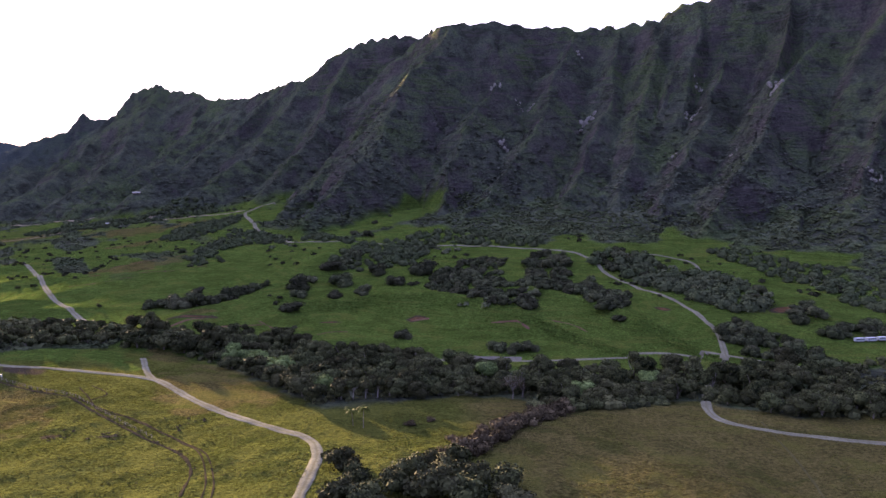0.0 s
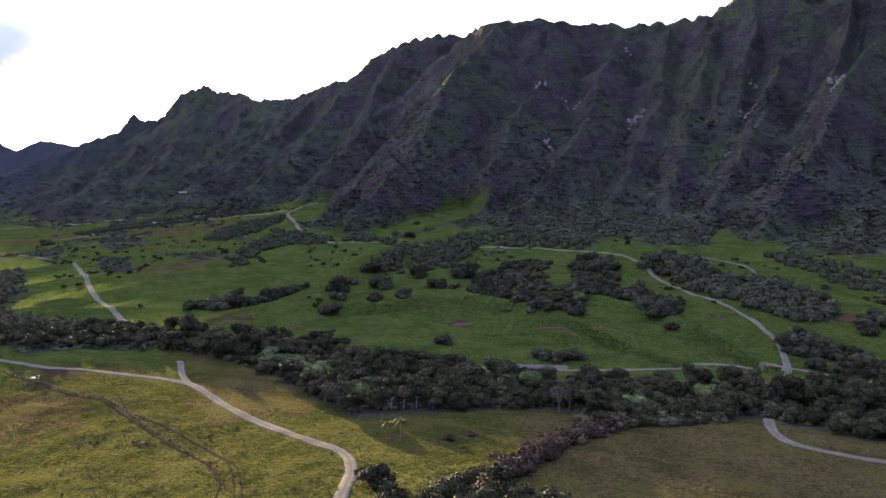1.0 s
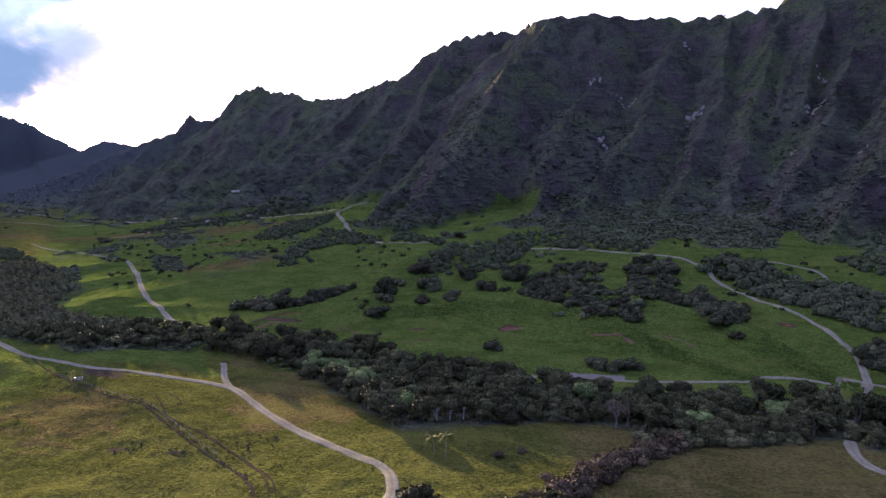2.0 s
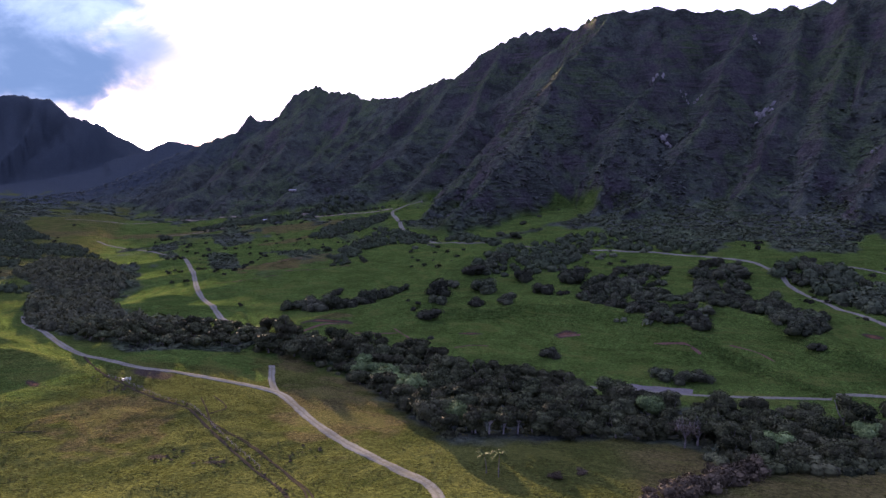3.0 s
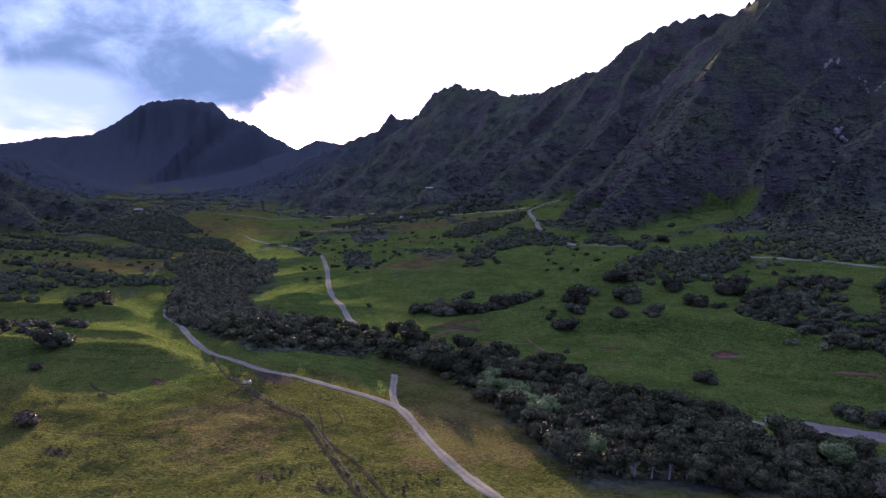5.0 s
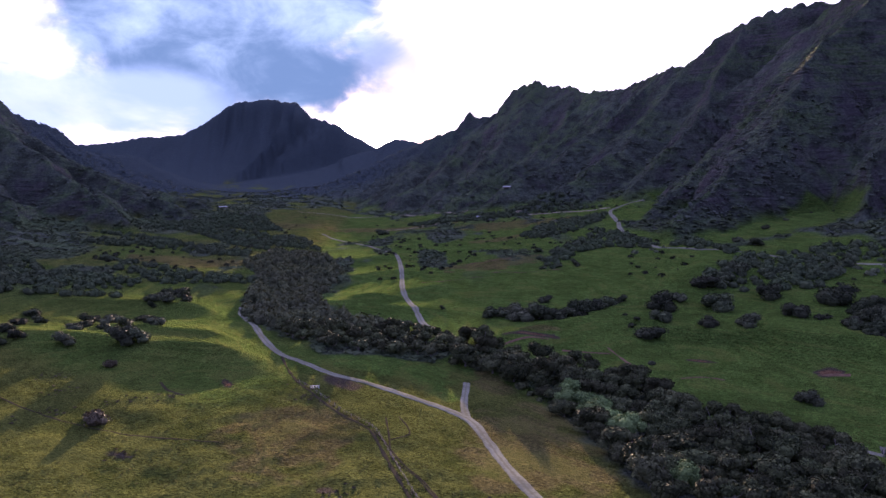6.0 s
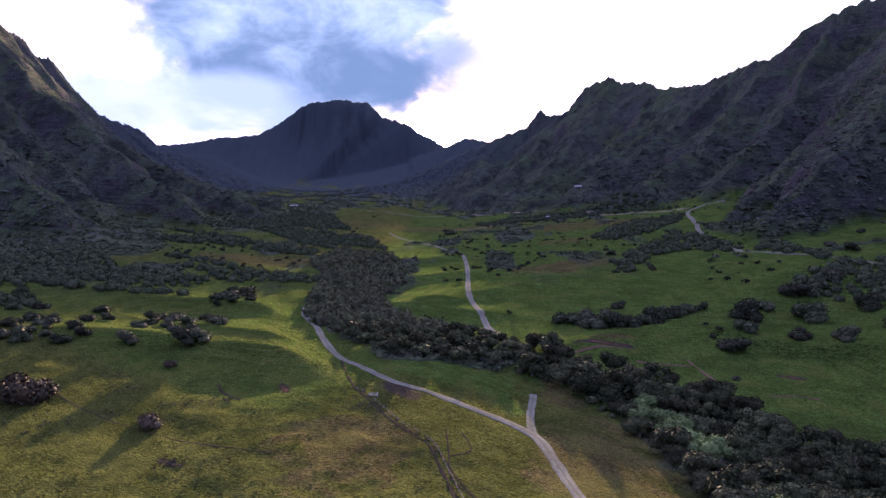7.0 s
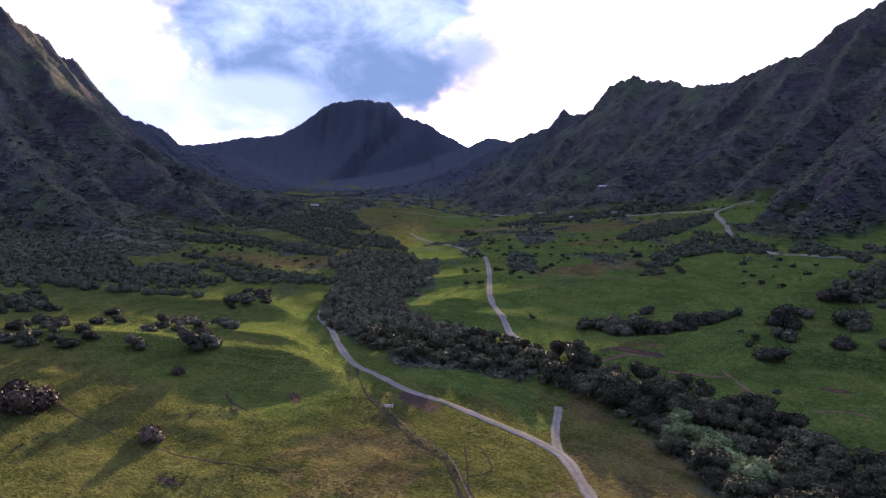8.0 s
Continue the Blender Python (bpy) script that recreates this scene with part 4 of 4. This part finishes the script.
plant(rng, up_kinds, spots[order[:64]])
thicket(rng, "stream_woods", "dense dark woods following the stream up the valley", spots[order[64:]], 190, STREAM_LEAF, 1.2, 0.13, 0.25, True)
spots = list(rest)
for grove in FAR_GROVES:
    spots += [(x, y, rng.uniform(5, 11)) for x, y in spread(rng, grove, 8.5, 3500)]
WEST_ROWS = [
    [(-566, 330), (-524, 338), (-493, 343), (-472, 366), (-453, 399)],
    [(-560, 402), (-531, 432), (-497, 447)],
    [(-600, 492), (-555, 503), (-487, 507), (-441, 522)],
    [(-781, 620), (-740, 637), (-664, 635), (-597, 634)],
    [(-800, 690), (-737, 721), (-640, 702), (-580, 684)],
    [(-480, 285), (-470, 297), (-446, 305)],
]
for line in WEST_ROWS:
    for x, y in smooth_line(line, 4.5):
        spots.append((x + rng.normal(0, 3.5), y + rng.normal(0, 2.5), rng.uniform(5, 10)))
spots = [q for q in spots if not inside(VALLEY_FLOOR, q[0], q[1])]
thicket(rng, "hillside_groves", "dark thorn groves along the foot of the slopes", spots, 150, FOOT_WOODS, 0.85, 0.13, 0.25, True)

# scrub on the mountain sides
n = 112000
turn, far = np.radians(rng.uniform(-37, 75, n)), np.exp(rng.uniform(np.log(430), np.log(2300), n))
x, y = -far * np.sin(turn), far * np.cos(turn)
h, rise = land(x, y)
ahead = land(x * 0.985, y * 0.985)[0]
clump = grain(x / 26, y / 26, 51) + 0.6 * grain(x / 90, y / 90, 52)
keep = (wooded(x, y, rise) > rng.uniform(0.3, 0.8, n)) & (h - ahead > -0.012 * far) & (rng.uniform(0, 1, n) < 0.66 - 0.42 * step(50, 200, rise) + 0.35 * clump)
x, y, far, rise = x[keep], y[keep], far[keep], rise[keep]
size = rng.uniform(1.6, 5.2, len(x)) * (far / 900) ** 0.4 * (1 - 0.3 * step(80, 220, rise))
big = rng.uniform(0, 1, len(x)) < 0.16 * step(120, 20, rise)
foot = rise < 14
thicket(rng, "foot_scrub", "dark green thorn scrub at the foot of the mountain", np.stack([x, y, size * 1.15], 1)[foot], 16, FOOT_WOODS, 0.5, 0.40, 2.2)
thicket(rng, "mountain_scrub", "dense dark scrub covering the mountain sides", np.stack([x, y, size], 1)[~big & ~foot], 9, WOODS, 0.42, 0.48, 2.4)
thicket(rng, "slope_woods", "darker small trees gathered on the lower slopes", np.stack([x, y, size * 1.3 + 0.4], 1)[big & ~foot], 30, WOODS, 0.55, 0.30, 2.0)

# ---- bushes, palms and single trees of the near fields ----
hedge_kinds = [(make_tree(rng, "bush", "dark leafy bush beside the dirt road", "bush", "bushes in the near field", w, -0.4, h, l, 900, 0.50, LEAF, BARK, 2, 0.15, 0.68), w) for w, h, l in ((11, 6.5, 12), (13, 7.0, 14))]
plant(rng, hedge_kinds, [(-9, 201, 14), (1, 200, 15), (10, 198, 15), (17, 193, 13), (-31, 209, 11), (-25, 196, 12), (-29, 187, 11), (-3, 188, 16), (8, 186, 16), (-13, 192, 12), (4, 209, 11), (20, 183, 12), (-22, 183, 12), (-5, 209, 9)])
dry_kinds = [(make_tree(rng, "bush", "brownish half-bare bush in a straggling hedge", "bush", "straggling hedge", w, -0.3, h, l, 480, 0.46, DRY_LEAF, BARK, 3, 0.15, 0.62), w) for w, h, l in ((9, 4.2, 9), (10, 5.0, 10))]
hedge_line = np.array([(50, 272), (42, 265), (33, 254), (25, 244), (17, 232), (11, 222), (4, 214)], float)
ragged_hedge = []
for t in np.linspace(0, len(hedge_line) - 1.01, 44):
    p = hedge_line[int(t)] + (hedge_line[int(t) + 1] - hedge_line[int(t)]) * (t % 1) + rng.normal(0, 1.6, 2) + (-1.5, 1.0)
    ragged_hedge.append((p[0], p[1], rng.uniform(5.5, 10.5)))
plant(rng, dry_kinds, ragged_hedge + [(14, 246, 5), (3, 233, 5), (20, 254, 4.5), (34, 268, 6), (-291, 223, 18), (-309, 228, 13), (-296, 232, 11), (-240, 240, 10), (-246, 243, 6), (-297, 286, 7), (-12, 252, 5), (-5, 258, 4)])
low_kinds = [(make_tree(rng, "bush", "broad low green bush along the edge of the trees", "bush", "low bushes before the belt", w, -0.6, h, l, 620, 0.44, LEAF, BARK, 2, 0.12), w) for w, h, l in ((13, 4.6, 13), (11, 4.0, 11))]
plant(rng, low_kinds, [(46, 284, 10), (53, 279, 12), (61, 281, 12), (69, 284, 13), (77, 287, 12), (84, 290, 12), (92, 292, 11), (55, 289, 13), (64, 292, 13), (74, 296, 13), (84, 300, 12), (38, 283, 8)])
# a row of slim trees with bare pale stems at the belt's edge
stem_kinds = [(make_tree(rng, "tree", "slim tree with bare pale stems under a dark crown", "tree", "pale-stemmed trees at the edge", 8.5, 4.6, 9.5, 8, 520, 0.44, LEAF, PALE_BARK, 5, 0.3), 8.5)]
plant(rng, stem_kinds, [(-43, 290, 7), (-38, 290.5, 8), (-33, 292, 7.5), (-28, 294, 8), (-23, 297, 7), (-18, 300, 8), (-12, 303, 7.5)])



def palm(x, y, high, lean, fronds, seed):
    """A coconut palm: slim leaning trunk and a head of drooping fronds."""
    r = np.random.default_rng(seed)
    root = tagged(new("palm"), "slender coconut palm with drooping yellow-green fronds", "palm tree", "pair of palms")
    path = [(0, 0, -0.4), (lean * 0.15, 0, high * 0.35), (lean * 0.5, 0.1, high * 0.7), (lean, 0.2, high)]
    part("trunk", sheet_mesh("trunk", *tube(path, [0.20, 0.14, 0.12, 0.10], 7), BARK, True), root)
    for k in range(fronds):
        turn, rise = 2 * np.pi * (k + r.uniform(-0.3, 0.3)) / fronds, r.uniform(0.0, 1.2)
        reach = r.uniform(2.8, 3.8)
        t = np.linspace(0, 1, 7)
        out, up = reach * t * (1 - 0.15 * t), reach * (rise * t - 0.85 * t * t)
        spine = np.stack([lean + out * np.cos(turn), 0.2 + out * np.sin(turn), high + up], 1)
        side = np.array([-np.sin(turn), np.cos(turn), 0])
        wide = 0.44 * np.sin(np.pi * (0.12 + 0.86 * t))[:, None]
        verts = np.concatenate([spine - side * wide - (0, 0, 0.28) * wide, spine, spine + side * wide - (0, 0, 0.28) * wide])
        faces = [[g * 7 + i, g * 7 + i + 1, (g + 1) * 7 + i + 1, (g + 1) * 7 + i] for g in range(2) for i in range(6)]
        part("frond", sheet_mesh("frond", verts, np.array(faces), PALM_LEAF), root)
    root.matrix_basis = pose(x, y, ground(x, y), 0, 0, r.uniform(0, 360))


palm(-29, 249, 7.6, 0.7, 17, 1)
palm(-33, 251, 5.8, -0.6, 16, 2)


def bare_tree(x, y, high, seed):
    """A leafless, spreading tree."""
    r = np.random.default_rng(seed)
    root = tagged(new("bare_tree"), "half-bare tree with spreading grey branches before the belt", "tree")
    part("trunk", sheet_mesh("trunk", *tube([(0, 0, -0.4), (0.2, 0, high * 0.25), (0.1, 0.2, high * 0.45)], [0.34, 0.26, 0.2], 7), BARK, True), root)
    part("crown", crown_mesh(r, high * 1.15, high * 0.3, high, 9, 330, 0.30, DRY_LEAF, 0.45, 0.2), root)
    for k in range(7):
        turn = 2 * np.pi * k / 7 + r.uniform(-0.3, 0.3)
        reach, top = high * r.uniform(0.3, 0.55), high * r.uniform(0.75, 1.0)
        a = np.array([0.1, 0.15, high * r.uniform(0.3, 0.45)])
        c = np.array([reach * np.cos(turn), reach * np.sin(turn), top])
        bend = (a + c) / 2 + (0, 0, high * 0.07)
        pieces = [tube([a, bend, c], [0.15, 0.10, 0.03], 5)]
        for q in range(7):
            s = a + (c - a) * r.uniform(0.45, 1.0)
            pieces.append(tube([s, s + r.normal(0, 0.9, 3) + (0, 0, 0.7), s + r.normal(0, 1.5, 3) + (0, 0, 1.2)], [0.05, 0.035, 0.012], 4))
        part("branch", sheet_mesh("branch", *join(pieces), BARK, True), root)
    root.matrix_basis = pose(x, y, ground(x, y))


bare_tree(30, 296, 10.0, 4)

# pale scrub among the groves, weeds and coarse tufts in the fields
pale = [(22, 465), (32, 449), (58, 462), (20, 655), (164, 667), (37, 491), (-2, 647), (180, 560), (196, 520), (214, 480), (-99, 395), (-150, 700), (140, 600), (270, 520)]
spots = [(a + rng.normal(0, 7), b + rng.normal(0, 7), rng.uniform(3.5, 7)) for a, b in pale for _ in range(4)]
thicket(rng, "pale_scrub", "pale grey-green scrub scattered through the groves", spots, 60, GREY_LEAF, 0.8, 0.26)
weeds = [(-139, 244, 5), (-119, 243, 5), (-96, 258, 7), (-263, 236, 6), (-269, 220, 7), (-243, 271, 5), (-207, 226, 5), (-205, 312, 8), (-215, 316, 6), (-196, 305, 5), (-284, 252, 6), (-252, 257, 5), (-300, 262, 6)]
spots = [(a + rng.normal(0, s * 0.6), b + rng.normal(0, s * 0.6), rng.uniform(0.5, 1.3)) for a, b, s in weeds for _ in range(12)]
line = np.array([(-237, 334), (-218, 319), (-200, 309), (-177, 297), (-159, 290), (-143, 276), (-123, 257), (-104, 240), (-88, 226), (-78, 210)], float)
for t in rng.uniform(0, len(line) - 1.01, 90):
    p = line[int(t)] + (line[int(t) + 1] - line[int(t)]) * (t % 1)
    spots.append((p[0] + rng.normal(0.6, 0.9), p[1] + rng.normal(0.6, 0.9), rng.uniform(0.4, 1.0)))
thicket(rng, "weeds", "low dark weeds in patches and along the ditch", spots, 16, DRY_LEAF, 0.42, 0.35)
n = 16000
turn, far = np.radians(rng.uniform(-36, 60, n)), rng.uniform(170, 400, n)
x, y = -far * np.sin(turn), far * np.cos(turn)
d, _, side, _ = along(STREAM, x, y)
keep = ((side < 0) & (d > 24) | (d > 45)) & (grain(x / 14, y / 14, 77) > -0.2) & (along(LEVEL_WAY, x, y)[0] > 5)
thicket(rng, "grass_tufts", "coarse tufts of pasture grass", np.stack([x[keep], y[keep], rng.uniform(0.4, 1.0, keep.sum())], 1), 3, GRASS_TUFT, 0.35, 0.5, 1.5)

# scattered small shrubs on the slopes and along the upper pasture
n = 1800
x, y = rng.uniform(-900, 330, n), rng.uniform(480, 1150, n)
h, rise = land(x, y)
d, _, side, _ = along(STREAM, x, y)
keep = (rise < 6) & (d > 60) & (grain(x / 70, y / 70, 61) > 0.30 - 0.35 * step(-150, -400, x)) & (wooded(x, y, rise) < 0.3)
thicket(rng, "pasture_shrubs", "small dark shrubs dotted over the upper pasture", np.stack([x[keep], y[keep], rng.uniform(1.6, 5.5, keep.sum())], 1), 26, SHRUB, 0.75, 0.32)

# ---- outcrops, vehicles, fence ----
def outcrop(x, y, wide, seed):
    """Pale bare rock breaking out of the slope: a few cracked, leaning blocks."""
    r = np.random.default_rng(seed)
    root = tagged(new("rock_outcrop"), "pale bare rock showing through the mountain scrub", "rock", "outcrops on the mountain side")
    for k in range(9):
        bm = bmesh.new()
        bmesh.ops.create_icosphere(bm, subdivisions=2, radius=1.0)
        sx, sy, sz = wide * r.uniform(0.06, 0.20), wide * r.uniform(0.06, 0.14), wide * r.uniform(0.06, 0.24)
        for v in bm.verts:
            q = 1 + 0.38 * noise.noise(v.co * 1.7 + Vector((seed, k, 0)))
            v.co = Vector((round(v.co.x * q * 2.2) / 2.2 * 0.5 + v.co.x * q * 0.5, v.co.y * q, round(v.co.z * q * 2.6) / 2.6 * 0.6 + v.co.z * q * 0.4))
            v.co = Vector((v.co.x * sx, v.co.y * sy, v.co.z * sz))
        me = bpy.data.meshes.new("boulder")
        bm.to_mesh(me)
        bm.free()
        me.materials.append(ROCK)
        ob = part("boulder", me, root)
        ox, oy = r.uniform(-0.5, 0.5) * wide, r.uniform(-0.35, 0.35) * wide
        ob.matrix_basis = pose(ox, oy, ground(x + ox, y + oy) - ground(x, y) + sz * 0.25, r.uniform(-15, 15), r.uniform(-15, 15), r.uniform(0, 60))
    root.matrix_basis = pose(x, y, ground(x, y))


for k, (x, y, wide) in enumerate([(85, 1023, 22), (222, 1086, 24), (216, 1075, 26), (344, 976, 20), (422, 915, 22), (436, 946, 20), (137, 1118, 18), (85, 1133, 22), (120, 1128, 16), (290, 886, 13), (347, 852, 10), (370, 1043, 16), (441, 724, 18), (-90, 1228, 16), (224, 1190, 14), (430, 930, 18), (336, 985, 14)]):
    outcrop(x, y, wide * 0.8, 30 + k)


def box(sx, sy, sz, bevel=0.0, cut=2):
    bm = bmesh.new()
    bmesh.ops.create_cube(bm, size=1.0)
    bmesh.ops.scale(bm, vec=(sx, sy, sz), verts=bm.verts)
    if bevel:
        bmesh.ops.bevel(bm, geom=list(bm.edges), offset=bevel, segments=cut, affect="EDGES", profile=0.6)
    return bm


def mesh_of(name, bm, mat):
    me = bpy.data.meshes.new(name)
    bm.to_mesh(me)
    bm.free()
    me.materials.append(mat)
    return me


def placed(ob, *where):
    ob.matrix_basis = pose(*where)
    return ob


def tour_bus(x, y, turn):
    root = tagged(new("minibus"), "white minibus parked beside the dark trees", "vehicle", "parked minibuses")
    placed(part("body", mesh_of("body", box(5.6, 2.1, 1.9, 0.22, 3), WHITE), root), 0, 0, 1.45)
    for side in (-1, 1):
        for k in range(4):
            placed(part("window", mesh_of("window", box(1.0, 0.04, 0.62, 0.01, 1), DARK_GLASS_AND_DOORWAY), root, "dark tinted side window"), -1.9 + 1.25 * k, side * 1.05, 1.85)
    placed(part("windscreen", mesh_of("windscreen", box(0.04, 1.7, 0.75, 0.01, 1), DARK_GLASS_AND_DOORWAY), root, "dark front windscreen"), 2.80, 0, 1.8)
    for sx in (-1.8, 1.8):
        for side in (-1, 1):
            bm = bmesh.new()
            bmesh.ops.create_cone(bm, cap_ends=True, segments=16, radius1=0.38, radius2=0.38, depth=0.24)
            bmesh.ops.bevel(bm, geom=list(bm.edges), offset=0.03, segments=1, affect="EDGES")
            wheel = placed(part("wheel", mesh_of("wheel", bm, RUBBER), root, "black tyre"), sx, side * 0.92, 0.38, 90)
            bm = bmesh.new()
            bmesh.ops.create_cone(bm, cap_ends=True, segments=12, radius1=0.20, radius2=0.16, depth=0.05)
            placed(part("rim", mesh_of("rim", bm, ROOF), wheel, "dull metal wheel rim"), 0, 0, -side * 0.13, 0 if side < 0 else 180)
    root.matrix_basis = pose(x, y, ground(x, y), 0, 0, turn)
    return root


first = tour_bus(232, 386, 8)
copy_thing(first, pose(239, 387, ground(239, 387), 0, 0, 8))
copy_thing(first, pose(246, 388, ground(246, 388), 0, 0, 6))


def fence():
    """Weathered posts with two thin rails along the ditch."""
    root = tagged(new("fence"), "weathered post fence beside the field ditch", "fence")
    line = smooth_line([(-214, 317), (-199, 310.5), (-176, 298.5), (-158, 291.5), (-142, 277.5), (-122, 258.5), (-103, 241.5)], 4.2)
    z = land(line[:, 0], line[:, 1])[0]
    me = mesh_of("post", box(0.16, 0.16, 1.5, 0.02, 1), POST_WOOD)
    for (x, y), h in zip(line, z):
        placed(part("post", me, root), x, y, h + 0.62)
    for k in (0.6, 1.15):
        part("rail", sheet_mesh("rail", *tube(np.column_stack([line, z + k]), [0.035] * len(line), 4), POST_WOOD), root)


fence()


def gate(x, y, turn):
    root = tagged(new("field_gate"), "pale painted field gate at the head of the ditch", "gate")
    for k in (-1.7, 1.7):
        placed(part("post", mesh_of("post", box(0.22, 0.22, 1.7, 0.03, 1), WHITE), root), k, 0, 0.75)
    for h in (0.35, 0.7, 1.05, 1.35):
        placed(part("bar", mesh_of("bar", box(3.2, 0.07, 0.12, 0.01, 1), WHITE), root), 0, 0, h)
    root.matrix_basis = pose(x, y, ground(x, y), 0, 0, turn)


gate(-203, 314, 40)


def shed(x, y, long, turn):
    """A small farm shed with a pitched, pale metal roof."""
    root = tagged(new("farm_shed"), "small pale-roofed farm shed on the valley slope", "shed", "farm sheds")
    placed(part("wall", mesh_of("wall", box(long, 5.0, 2.8, 0.05, 1), POST_WOOD), root), 0, 0, 1.2)
    for side in (-1, 1):
        placed(part("roof", mesh_of("roof", box(long + 0.8, 3.2, 0.12, 0.02, 1), ROOF), root, "pale metal roof sheet"), 0, side * 1.4, 3.15, -side * 24)
    # no opening: a dark panel stands for the shade inside the doorway
    placed(part("door", mesh_of("door", box(1.4, 0.08, 2.0, 0.02, 1), DARK_GLASS_AND_DOORWAY), root, "dark panel painted as the shade inside an open doorway"), long * 0.2, -2.53, 0.9)
    root.matrix_basis = pose(x, y, ground(x, y), 0, 0, turn)


for x, y, long, turn in ((-538, 1243, 13, 20), (-792, 1422, 12, 40), (-521, 1099, 8, 15), (-1076, 1086, 16, 60)):
    shed(x, y, long, turn)
